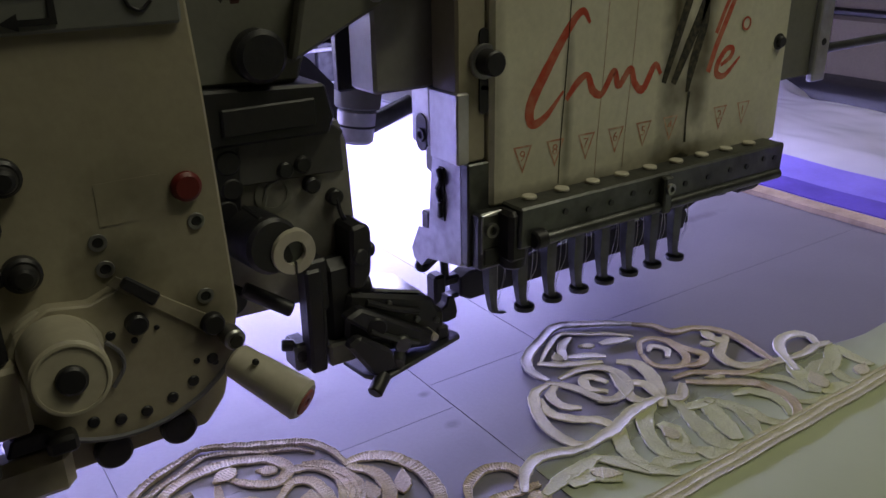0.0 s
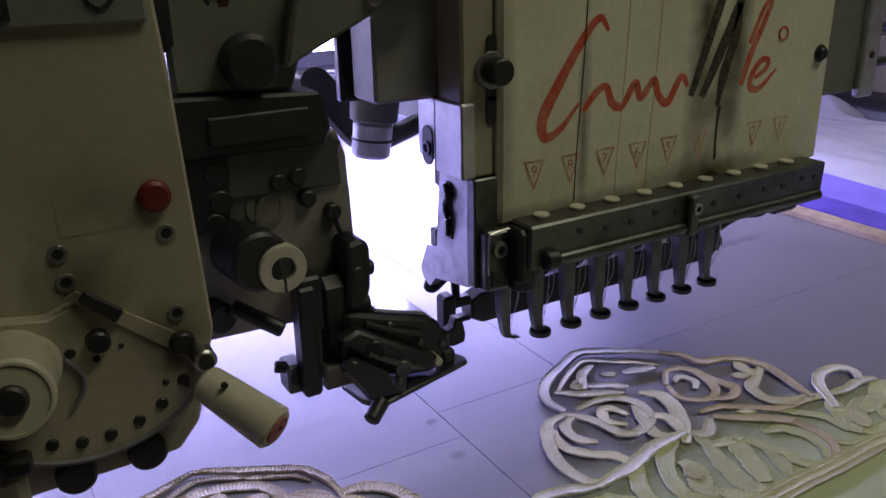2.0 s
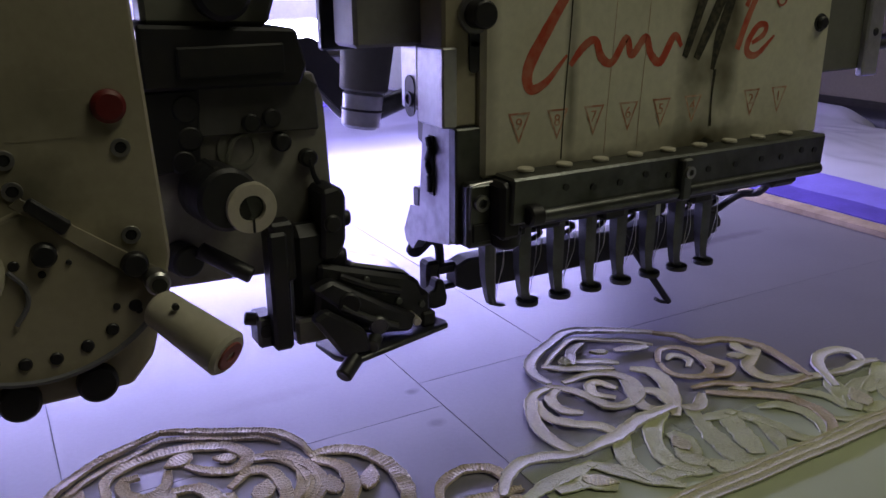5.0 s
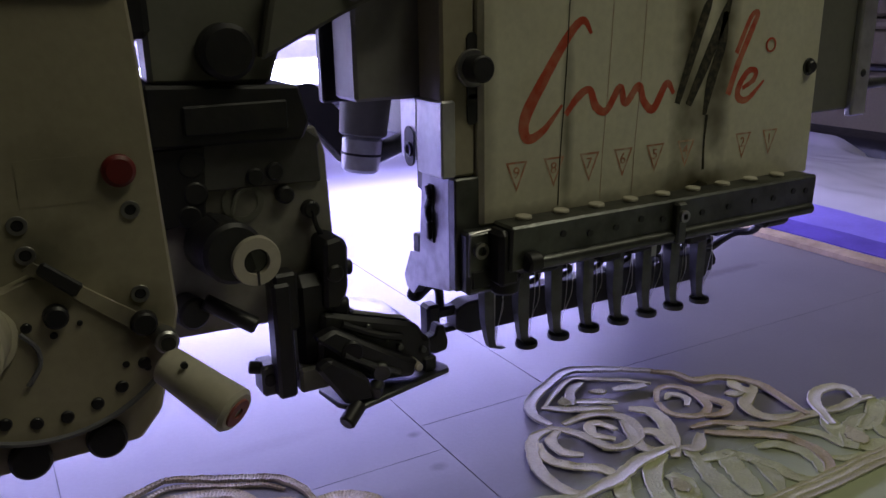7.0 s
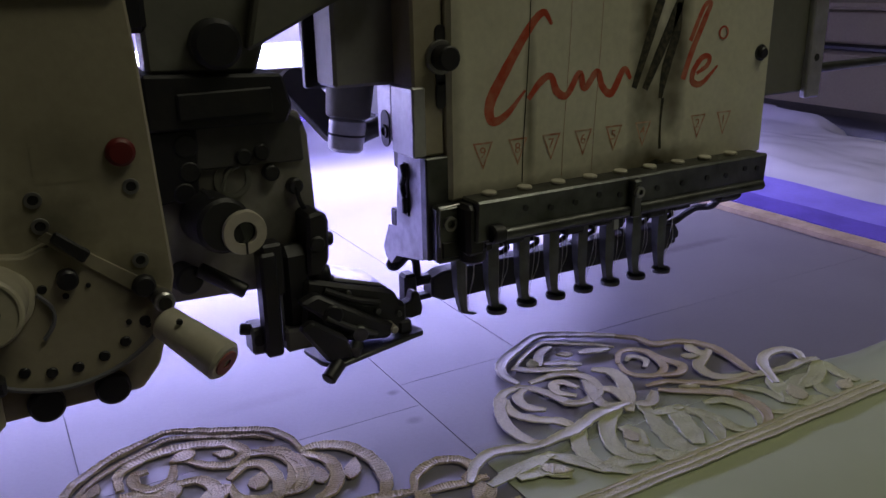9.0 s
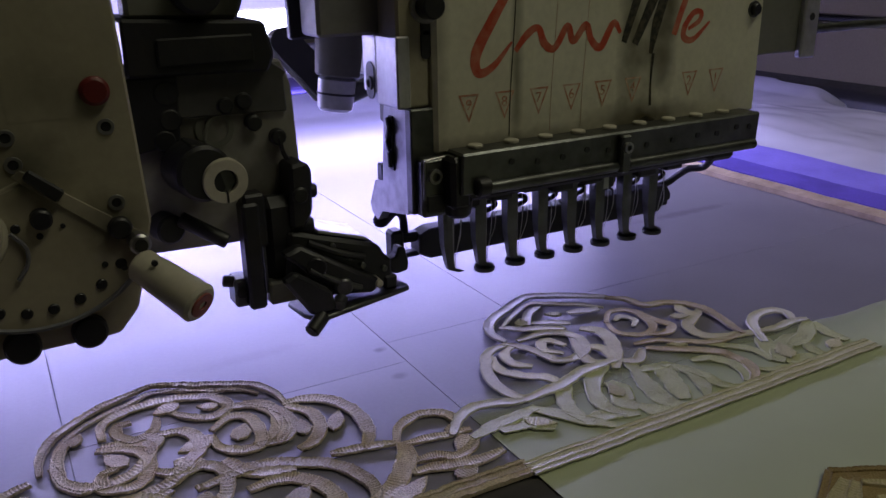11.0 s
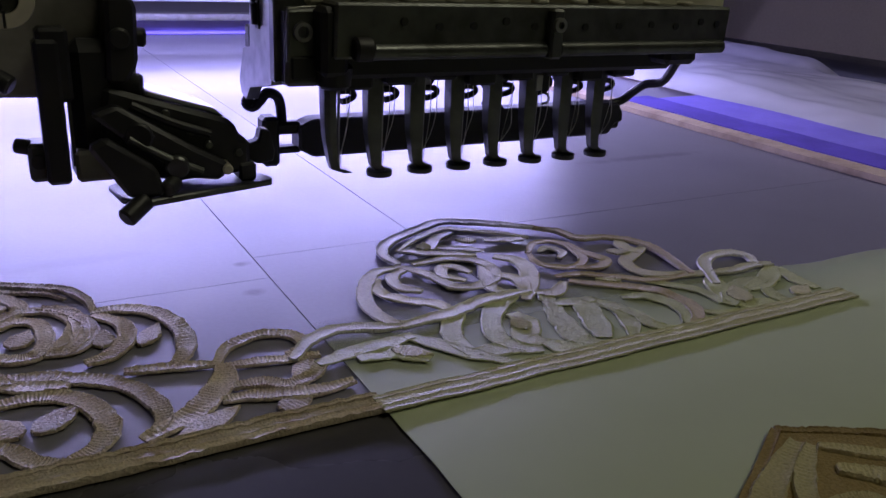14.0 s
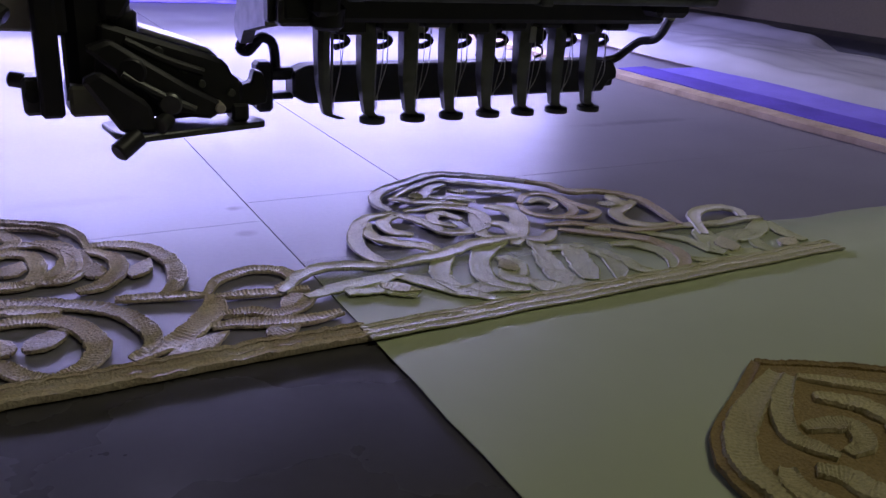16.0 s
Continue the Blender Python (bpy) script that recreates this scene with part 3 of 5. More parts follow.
    part("bar_step", box(B(), 0.3255, 0.3318, 0.2645, 0.2715, 0.0362, 0.0445, 0.001), BLACK, bar)
    part("under_tab", box(B(), 0.3125, 0.3285, 0.2215, 0.2335, 0.0695, 0.0765, 0.002), DARK, head)
    return head


def presser_foot(head, x, ringed=True):
    """A shank that ends in a flat ring, or in a bent tip."""
    at = (x, 0.25, 0.031)
    bm = B()
    w0, w1 = 0.0027, 0.0019
    lv = []
    for z, xo, w, d in ((0.098, 0.0, w0, 0.0026), (0.064, 0.0, w0, 0.0026), (0.056, 0.0, w0 * 0.98, 0.0024), (0.045, 0.0003, 0.0026, 0.002), (0.037, 0.0009, w1, 0.0016), (0.0335, 0.0016, w1, 0.0014), (0.0318, 0.0032, w1, 0.0014)):
        if not ringed:
            w, xo = w * 0.8, xo * 1.5 + (0.0022 if z < 0.032 else 0)
        lv.append([bm.verts.new((x - 0.0012 + xo + a * w, 0.25 + b * d, z)) for a, b in ((-1, -1), (-0.2, -1.25), (1, -1), (1, 1), (-1, 1))])
    for a, b in zip(lv, lv[1:]):
        for i in range(5):
            j = (i + 1) % 5
            bm.faces.new((a[i], a[j], b[j], b[i]))
    bm.faces.new(lv[0]), bm.faces.new(lv[-1][::-1])
    bmesh.ops.recalc_face_normals(bm, faces=bm.faces[:])
    foot = part("presser_foot", bm, GUNMETAL, head, "oily steel presser foot", at)
    if ringed:
        part("foot_ring", ring(B(), (x + 0.0022, 0.2503, 0.0296), (0, 0, 1), 0.0046, 0.0017, 0.0021, 24), GUNMETAL, foot)
    part("needle", cyl(B(), (x + 0.0028, 0.2503, 0.0655), (x + 0.0028, 0.2503, 0.034), 0.0006, 0.0004, 8), STEEL, foot)
    cl = tube(B(), [(x + 0.003, 0.2515, 0.0595), (x + 0.0075, 0.2525, 0.0592), (x + 0.0093, 0.2525, 0.0577), (x + 0.0074, 0.2525, 0.0563), (x + 0.0045, 0.252, 0.0558)], 0.0011, 7)
    part("thread_hook", cl, DARK, foot)
    return foot


def needle_bar(head, x):
    """The one working needle bar with its clamp."""
    ob = part("needle_bar", cyl(B(), (x + 0.0015, 0.2535, 0.142), (x + 0.0015, 0.2535, 0.066), 0.0032, None, 20, 0.0004), GUNMETAL, head, "round steel needle bar with a black clamp", (x, 0.2535, 0.066))
    part("clamp_collar", cyl(B(), (x + 0.0015, 0.2535, 0.0672), (x + 0.0015, 0.2535, 0.0628), 0.0052, None, 20, 0.0008), BLACK, ob)
    part("needle_holder", box(B(), x - 0.001, x + 0.0052, 0.250, 0.257, 0.0565, 0.063, 0.0008), DARK, ob)
    part("clamp_screw", cyl(B(), (x + 0.0052, 0.2535, 0.0595), (x + 0.0075, 0.2535, 0.0595), 0.0024, None, 14, 0.0005), DARK, ob)
    part("clamp_tab", box(B(), x - 0.0035, x - 0.0006, 0.2468, 0.2478, 0.0575, 0.0635, 0.0002), STEEL, ob)
    part("needle", cyl(B(), (x + 0.002, 0.2535, 0.0565), (x + 0.002, 0.2535, 0.033), 0.0005, 0.0002, 6), STEEL, ob)
    part("loop_guide", tube(B(), [(x + 0.0025, 0.2515, 0.0562), (x + 0.0052, 0.251, 0.055), (x + 0.0055, 0.251, 0.0525), (x + 0.0025, 0.251, 0.0515)], 0.0005, 6), DARK, ob)
    return ob


def thread_catcher(head):
    """A flat black finger with a barb, drawn up behind the thread bar at rest."""
    a, d = Vector((0.262, 0.2585, 0.0535)), Vector((0.041, 0.0, -0.051))
    b = a + d
    bm = tube(B(), [a - d * 0.55, a, a + d * 0.5, b], 0.0015, 8, 2)
    ob = part("thread_catcher", bm, BLACK, head, "thin black barbed thread catcher", tuple(a))
    part("barb", tube(B(), [b, b + Vector((-0.0045, 0, 0.001)), b + Vector((-0.0085, 0, 0.0033))], 0.0009, 7, 3), BLACK, ob)
    return ob


head = embroidery_head()
feet = []
for k in range(8):
    feet.append(presser_foot(head, 0.1929 + k * PITCH, ringed=k > 0))
working_bar = needle_bar(head, 0.1964 + 5 * PITCH)
catcher = thread_catcher(head)
for k in range(8):
    x = 0.1929 + k * PITCH
    for j in range(2):
        dx = random.uniform(-0.003, 0.004)
        part("loose_thread", tube(B(), [(x + 0.004 + dx, 0.249, 0.066), (x + 0.0045 + dx * 0.4, 0.2485 - 0.002 * j, 0.052), (x + 0.0035 + 0.004 * j * random.random(), 0.249, 0.040 + 0.004 * j), (x + 0.003, 0.2495, 0.033 + 0.005 * j)], 0.00016, 4, 4), COTTON, head, "fine loose thread")


# ---- the cording unit with its dial ----
def black_bolt(parent, x, z, y, r, depth=0.004, name="bolt", material=None):
    b = part(name, cyl(B(), (x, y + 0.0005, z), (x, y - depth, z), r, r * 0.96, 22, min(0.0007, r * 0.2)), material or BLACK, parent)
    return b


def cording_unit():
    u = thing("cording_unit", (0.02, 0.24, 0.0), "cream cording attachment with a dial plate and white lever", "sewing machine")
    Y = 0.2065
    panel = part("front_panel", prism(B(), [(-0.16, 0.36), (0.0635, 0.36), (0.0645, 0.187), (0.067, 0.15), (0.0695, 0.088), (0.066, 0.074), (0.0625, 0.0615), (0.0565, 0.0545), (0.006, 0.0535), (0.006, 0.0785), (0.0045, 0.1045), (-0.16, 0.1035)], Y, 0.2125, 0.0008), CREAM, u, "cream painted steel panel")
    part("gearbox", box(B(), -0.15, 0.058, 0.2125, 0.28, 0.112, 0.36, 0.003), GREYPAINT, u)
    part("lower_gearbox", box(B(), 0.012, 0.055, 0.2125, 0.236, 0.062, 0.112, 0.003), GREYPAINT, u)
    # dial plate: a fan round its pivot
    cx, cz, R = 0.0365, 0.098, 0.0355
    pts = [(cx - 0.006, cz + 0.004), (cx + 0.002, cz + 0.007)] + [(cx + R * math.cos(radians(a)), cz + R * math.sin(radians(a)) * 1.0) for a in range(-28, -136, -6)] + [(0.0105, 0.0835), (0.0125, 0.0985), (0.021, 0.1035)]
    dial = part("dial_plate", prism(B(), pts, 0.2015, 0.2062, 0.0005), CREAM, u, "cream fan-shaped dial plate")
    arc = [(cx + (R - 0.0004) * math.cos(radians(a)), 0.2014, cz + (R - 0.0004) * math.sin(radians(a))) for a in range(-30, -134, -12)]
    part("dial_rim", tube(B(), arc, 0.0008, 6, 3), SEAM, dial, "grimy dark rim line")
    for a in (-42, -57, -70, -84, -97, -110):
        black_bolt(dial, cx + (R - 0.0055) * math.cos(radians(a)), cz + (R - 0.0055) * math.sin(radians(a)), 0.2014, 0.0016, 0.0006, "dial_hole")
    black_bolt(dial, 0.0405, 0.0945, 0.2014, 0.0029, 0.003, "pivot_bolt")
    for x, z, r in ((0.0395, 0.0895, 0.0009), (0.0455, 0.0915, 0.0007), (0.034, 0.0925, 0.0013), (0.0545, 0.0785, 0.0009), (0.0595, 0.0765, 0.0009)):
        black_bolt(dial, x, z, 0.2014, r, 0.0004, "dial_mark")
    part("dial_spring", tube(B(), [(0.0325, 0.0905, 0.2008)[0:1] + (0.2008, 0.0915), (0.0355, 0.2004, 0.0875), (0.0355, 0.2004, 0.083), (0.0325, 0.2006, 0.0785)], 0.0006, 6), SEAM, dial)
    w0, w1 = Vector((0.0216, 0.2055, 0.0915)), Vector((0.0202, 0.1755, 0.0972))
    wd = (w1 - w0).normalized()
    w = part("dial_wheel", cyl(B(), w0, w1, 0.0096, 0.0086, 40, 0.001), WHEEL, u, "worn cream plastic drum knob")
    part("wheel_flange", cyl(B(), w0, w0 + wd * 0.005, 0.0112, 0.0106, 40, 0.001), WHEEL, w)
    part("wheel_rim", ring(B(), w1, wd, 0.0081, 0.0074, 0.0005, 36), WHEEL, w)
    part("wheel_hub", cyl(B(), w1, w1 + wd * 0.0022, 0.0036, 0.0032, 22, 0.0006), BLACK, w)
    part("wheel_notch", box(B(), 0.014, 0.0215, 0.1955, 0.2012, 0.0665, 0.0715, 0.001), BLACK, w)
    # lever across the dial, roller at its end
    lever = part("lever", prism(B(), [(0.035, 0.1065), (0.0375, 0.1082), (0.0655, 0.0865), (0.066, 0.0825), (0.0635, 0.0815)], 0.2007, 0.2013, 0.0002), CREAM, u)
    # thin black piece drawn for the oil stain at the lever's top
    part("lever_grip", prism(B(), [(0.0375, 0.106), (0.0395, 0.1085), (0.0475, 0.1015), (0.045, 0.0985)], 0.1985, 0.2002, 0.0006), BLACK, lever)
    # dark disc added for the dark smear near the lever's end
    part("lever_joint", cyl(B(), (0.0598, 0.2012, 0.0888), (0.0598, 0.1985, 0.0888), 0.0034, 0.003, 18, 0.0005), DARK, lever)
    part("lever_end", cyl(B(), (0.064, 0.2012, 0.0842), (0.064, 0.1955, 0.0842), 0.0030, None, 18, 0.0006), STEEL, lever)
    part("lever_socket", cyl(B(), (0.064, 0.1945, 0.0842), (0.064, 0.1951, 0.0842), 0.0018, None, 14), BLACK, lever)
    h0, h1 = Vector((0.0628, 0.1955, 0.0790)), Vector((0.0748, 0.1778, 0.0702))
    roller = part("handle_roller", cyl(B(), h0, h1, 0.0048, 0.0060, 28, 0.001), WHITE, u, "white plastic roller handle with red bush")
    dr = (h1 - h0).normalized()
    part("handle_bush", ring(B(), h1 - dr * 0.0004, dr, 0.0038, 0.0014, 0.0010, 24), PINK, roller)
    black_bolt(roller, 0.0655, 0.0815, 0.1862, 0.0009, 0.0006, "set_screw")
    # panel fixings
    part("red_button", cyl(B(), (0.0592, Y, 0.1262), (0.0592, Y - 0.0025, 0.1262), 0.0042, 0.0038, 28, 0.0008), RED, u, "round red plastic button")
    for x, z in ((0.0608, 0.1162), (0.0358, 0.1158), (0.0365, 0.1085), (0.0606, 0.0945)):
        hole = part("rimmed_hole", ring(B(), (x, Y, z), (0, -1, 0), 0.0023, 0.0014, 0.0006, 20), STEEL, u)
        black_bolt(hole, x, z, Y, 0.0014, 0.0003, "hole")
    for x, z in ((0.0480, 0.0578), (0.0302, 0.0572)):
        black_bolt(u, x, z, Y, 0.0051, 0.003, "black_bolt")
    for x, z, q in ((0.0178, 0.136, 0.0046), (0.0112, 0.1248, 0.0046), (0.0178, 0.1122, 0.0047), (0.005, 0.1072, 0.0036)):
        kn = black_bolt(u, x, z, Y, q, 0.003, "black_knob")
        part("knob_cap", cyl(B(), (x, Y - 0.003, z), (x - 0.0002, Y - 0.0055, z), q * 0.78, q * 0.55, 20, 0.0006), BLACK, kn)
        if q > 0.004:
            black_bolt(kn, x - 0.0054, z, Y, 0.0022, 0.002, "set_screw")
    gb = part("green_button", cyl(B(), (-0.0062, Y, 0.137), (-0.0062, Y - 0.0035, 0.137), 0.0052, 0.0046, 28, 0.0008), mat("dark_green_plastic", (0.02, 0.09, 0.06), 0.4), u, "dark green push button in a red collar")
    part("button_collar", ring(B(), (-0.0062, Y, 0.137), (0, -1, 0), 0.0086, 0.0053, 0.002, 30), RED, gb, "dark red collar")
    part("label_plate", box(B(), 0.037, 0.0535, Y - 0.00012, Y, 0.1195, 0.1305), CREAM, u, "worn blank cream label")
    # control panel at the top
    disp = part("control_panel", box(B(), -0.02, 0.0635, 0.2045, Y, 0.1668, 0.30, 0.0008), BLUEGREY, u, "dull grey control panel with orange keys")
    for x0, x1, z0, z1 in ((0.0225, 0.0395, 0.1755, 0.1835), (0.0455, 0.0605, 0.1765, 0.1845)):
        part("orange_key", box(B(), x0, x1, 0.2036, 0.2046, z0, z1, 0.0004), ORANGE, disp)
    part("arrow_sign", prism(B(), [(0.0235, 0.1695), (0.0275, 0.1715), (0.0275, 0.1702), (0.034, 0.1702), (0.034, 0.1745), (0.0355, 0.1745), (0.0355, 0.1688), (0.0275, 0.1688), (0.0275, 0.1677)], 0.2039, 0.2046), BLACK, disp)
    part("loop_sign", tube(B(), [(0.0505, 0.2042, 0.174), (0.0515, 0.2042, 0.1715), (0.054, 0.2042, 0.1705), (0.0565, 0.2042, 0.1725)], 0.0005, 6), BLACK, disp)
    part("blue_patch", box(B(), 0.0045, 0.0185, 0.2038, 0.2046, 0.1705, 0.1785, 0.0003), mat("pale_blue_print", (0.17, 0.27, 0.33), 0.5), disp)
    part("indicator_window", box(B(), 0.03, 0.0455, 0.2034, 0.2046, 0.1848, 0.1915, 0.0004), mat("dark_red_window", (0.09, 0.012, 0.01), 0.3), disp)
    part("indicator", cyl(B(), (0.041, 0.2036, 0.187), (0.041, 0.2028, 0.187), 0.0012, None, 12), REDLED, disp, "glowing red indicator")
    # lower left: stub, blocks and the round-ended rod
    part("guide_block", box(B(), 0.0, 0.0105, 0.197, 0.2062, 0.0935, 0.1045, 0.0012), DARK, u)
    part("cream_block", box(B(), 0.003, 0.0125, 0.1965, 0.2062, 0.0745, 0.0932, 0.0012), CREAM, u)
    part("foot_rail", box(B(), -0.06, 0.0195, 0.1965, 0.2062, 0.0545, 0.0675, 0.0025), CREAM, u)
    part("rail_wedge", prism(B(), [(0.005, 0.0685), (0.0195, 0.0685), (0.014, 0.0740), (0.007, 0.0735)], 0.198, 0.2062, 0.0006), BLACK, u)
    part("slide_post", box(B(), -0.003, 0.0035, 0.194, 0.2045, 0.066, 0.1, 0.001), GUNMETAL, u)
    r0, r1 = Vector((0.0008, 0.203, 0.086)), Vector((-0.0058, 0.162, 0.0806))
    rd = (r1 - r0).normalized()
    rod = part("lens_rod", cyl(B(), r0, r1, 0.0056, None, 28, 0.0006), GUNMETAL, u, "dark round rod with a pale end face")
    part("rod_collar", cyl(B(), r1 - rd * 0.009, r1 - rd * 0.002, 0.0063, None, 28, 0.0007), BLACK, rod)
    part("rod_rim", ring(B(), r1, rd, 0.0060, 0.0042, 0.0016, 30), BLACK, rod)
    part("rod_face", cyl(B(), r1, r1 + rd * 0.0006, 0.0042, 0.0040, 24, 0.0002), GREYPAINT, rod)
    part("rod_bore", cyl(B(), r1 + rd * 0.0005, r1 + rd * 0.0009, 0.0018, 0.0014, 18), DARK, rod)
    part("side_bracket", box(B(), -0.05, -0.0082, 0.2128, 0.232, 0.0835, 0.1075, 0.002), DARK, u)
    part("side_plate", box(B(), -0.06, -0.0015, 0.2035, 0.2085, 0.0675, 0.0862, 0.001), PALE, u)
    part("side_groove", box(B(), -0.06, -0.0035, 0.203, 0.2037, 0.0755, 0.0762), BLACK, u)
    return u


cording_unit()


# ---- the sequin unit between the two heads ----
def sequin_unit():
    u = thing("sequin_unit", (0.11, 0.26, 0.03), "oily black sequin feeder with cream roller and cutter foot", "sewing machine")
    Y = 0.2525
    part("back_plate", prism(B(), [(0.07, 0.062), (0.1285, 0.060), (0.1325, 0.064), (0.1315, 0.0935), (0.1305, 0.1165), (0.1275, 0.1255), (0.07, 0.1275)], Y, 0.262, 0.0008), OILY, u, "oily cream painted back plate")
    part("top_box", prism(B(), [(0.074, 0.1235), (0.121, 0.1225), (0.1235, 0.128), (0.1205, 0.1395), (0.074, 0.142)], 0.246, 0.285, 0.001), DARK, u)
    part("top_slot", box(B(), 0.084, 0.116, 0.2448, 0.2462, 0.1265, 0.1355, 0.0006), BLACK, u)
    part("emblem", ring(B(), (0.1015, Y - 0.0002, 0.1035), (0, -1, 0), 0.0068, 0.0048, 0.0004, 28), GREYPAINT, u, "grey swirl mark")
    part("emblem_fin", tube(B(), [(0.0975, Y - 0.0004, 0.1), (0.1, Y - 0.0004, 0.1065), (0.104, Y - 0.0004, 0.108)], 0.0009, 6), GREYPAINT, u)
    for x, z, r in ((0.1235, 0.0985, 0.0030), (0.1150, 0.1045, 0.0030), (0.1055, 0.1115, 0.0030), (0.1120, 0.1125, 0.0031), (0.0865, 0.1085, 0.0040), (0.084, 0.1015, 0.0040), (0.086, 0.1175, 0.0045)):
        black_bolt(u, x, z, Y, r, 0.0035, "black_knob")
    part("upper_block", prism(B(), [(0.089, 0.1085), (0.1278, 0.1075), (0.1272, 0.1195), (0.1285, 0.1215), (0.1215, 0.1265), (0.089, 0.1265)], 0.2505, 0.2525, 0.0005), GRIMY, u)
    part("knob_bracket", prism(B(), [(0.074, 0.098), (0.089, 0.1), (0.0905, 0.123), (0.074, 0.123)], 0.2495, 0.2522, 0.0006), DARK, u)
    part("tension_spring", tube(B(), [(0.1235, Y - 0.003, 0.0985), (0.125, Y - 0.003, 0.092), (0.129, Y - 0.003, 0.086)], 0.0009, 6), DARK, u)
    part("motor", cyl(B(), (0.0905, 0.252, 0.092), (0.0925, 0.233, 0.0925), 0.0095, None, 28, 0.0012), BLACK, u)
    part("motor_box", prism(B(), [(0.0835, 0.094), (0.0945, 0.0865), (0.1015, 0.0945), (0.09, 0.1025)], 0.236, 0.252, 0.0008), BLACK, u)
    roller = part("feed_roller", ring(B(), (0.0985, 0.2365, 0.0895), (0, -1, 0), 0.0077, 0.004, 0.005, 32), WHITE, u, "white plastic feed roller")
    part("roller_hub", cyl(B(), (0.0985, 0.2365, 0.0895), (0.0985, 0.2335, 0.0895), 0.0041, None, 22, 0.0006), GUNMETAL, roller)
    part("roller_mark", box(B(), 0.0982, 0.0989, 0.2313, 0.2321, 0.0822, 0.0865), BLACK, roller)
    part("side_pin", cyl(B(), (0.0845, 0.245, 0.0755), (0.0985, 0.238, 0.0665), 0.0027, None, 18, 0.0006), BLACK, u)
    part("pin_base", cyl(B(), (0.0795, 0.2525, 0.072), (0.0815, 0.244, 0.072), 0.0052, None, 22, 0.0008), BLACK, u)
    # upright guides
    part("column", box(B(), 0.1125, 0.1265, 0.2425, 0.2525, 0.0405, 0.0780, 0.0035), DARK, u)
    part("front_rail", box(B(), 0.1045, 0.1108, 0.2385, 0.2465, 0.0385, 0.0785, 0.001), DARK, u)
    part("rail_cap", box(B(), 0.1055, 0.1135, 0.2395, 0.2475, 0.0615, 0.0815, 0.001), DARK, u)
    part("column_edge", box(B(), 0.1117, 0.1127, 0.2418, 0.2428, 0.043, 0.074), GUNMETAL, u)
    part("lower_block", box(B(), 0.1122, 0.1245, 0.2395, 0.2555, 0.0385, 0.0475, 0.001), GREYPAINT, u)
    ft = part("foot_block", box(B(), 0.1005, 0.1068, 0.2435, 0.2535, 0.0385, 0.0495, 0.001), GUNMETAL, u)
    part("foot_hole", cyl(B(), (0.1030, 0.2437, 0.0445), (0.1030, 0.2429, 0.0445), 0.0021, None, 18), BLACK, ft)
    part("foot_pin", cyl(B(), (0.1015, 0.247, 0.048), (0.0975, 0.2485, 0.0485), 0.0022, None, 16, 0.0005), BLACK, ft)
    cb = part("clamp_block", prism(B(), [(0.1225, 0.066), (0.1275, 0.0655), (0.1312, 0.0715), (0.1318, 0.0875), (0.1295, 0.0905), (0.1235, 0.0895)], 0.240, 0.2535, 0.0012), DARK, u)
    part("clamp_bolt", cyl(B(), (0.1305, 0.2455, 0.0785), (0.1345, 0.2448, 0.0782), 0.0027, None, 18, 0.0007), BLACK, cb)
    black_bolt(cb, 0.1265, 0.0785, 0.240, 0.0031, 0.0012, "socket")
    part("round_knob", cyl(B(), (0.1245, 0.2475, 0.0648), (0.1328, 0.2455, 0.0645), 0.0036, None, 20, 0.0008), BLACK, u)
    # feeder bed and cutter
    part("bed_plate", prism(B(), [(0.1225, 0.2345), (0.1262, 0.2290), (0.1290, 0.2282), (0.1685, 0.2388), (0.1695, 0.2415), (0.1675, 0.2475), (0.128, 0.254), (0.121, 0.248)], 0.0328, 0.0348, 0.0004, True), GUNMETAL, u, "dark steel feeder bed")
    part("feeder_body", prism(B(), [(0.1185, 0.041), (0.1405, 0.0362), (0.1625, 0.0375), (0.1625, 0.0478), (0.1598, 0.0482), (0.1575, 0.0535), (0.1535, 0.0552), (0.1335, 0.0615), (0.1215, 0.0655)], 0.2405, 0.2545, 0.0014), BLACK, u)
    part("top_blade", prism(B(), [(0.1325, 0.0622), (0.1515, 0.0564), (0.1555, 0.0546), (0.1525, 0.0574), (0.1335, 0.0634)], 0.2425, 0.2625, 0.0003), STEEL, u, "thin bare steel strip")
    part("feeder_arm", prism(B(), [(0.1165, 0.0585), (0.1235, 0.061), (0.1445, 0.0475), (0.1545, 0.0420), (0.152, 0.0370), (0.1385, 0.039)], 0.2345, 0.2408, 0.0012), DARK, u)
    part("feeder_arm", prism(B(), [(0.1145, 0.0505), (0.1195, 0.053), (0.1325, 0.0435), (0.1345, 0.0352), (0.1245, 0.0352)], 0.2295, 0.2348, 0.0012), BLACK, u)
    part("feeder_ridge", tube(B(), [(0.128, 0.2402, 0.060), (0.139, 0.2395, 0.0545), (0.150, 0.2398, 0.0505)], 0.0014, 8), DARK, u)
    part("feeder_ridge", tube(B(), [(0.126, 0.2345, 0.0515), (0.136, 0.2338, 0.0455), (0.146, 0.2342, 0.0405)], 0.0012, 8), GUNMETAL, u)
    part("cross_shaft", cyl(B(), (0.1285, 0.2335, 0.052), (0.1325, 0.252, 0.052), 0.0040, None, 20, 0.0006), DARK, u)
    part("cross_shaft", cyl(B(), (0.1385, 0.2325, 0.0425), (0.1425, 0.250, 0.0435), 0.0034, None, 20, 0.0006), GUNMETAL, u)
    part("pin", cyl(B(), (0.1535, 0.2335, 0.0405), (0.1545, 0.250, 0.0405), 0.0016, None, 16, 0.0004), WHITE, u, "small pale pin")
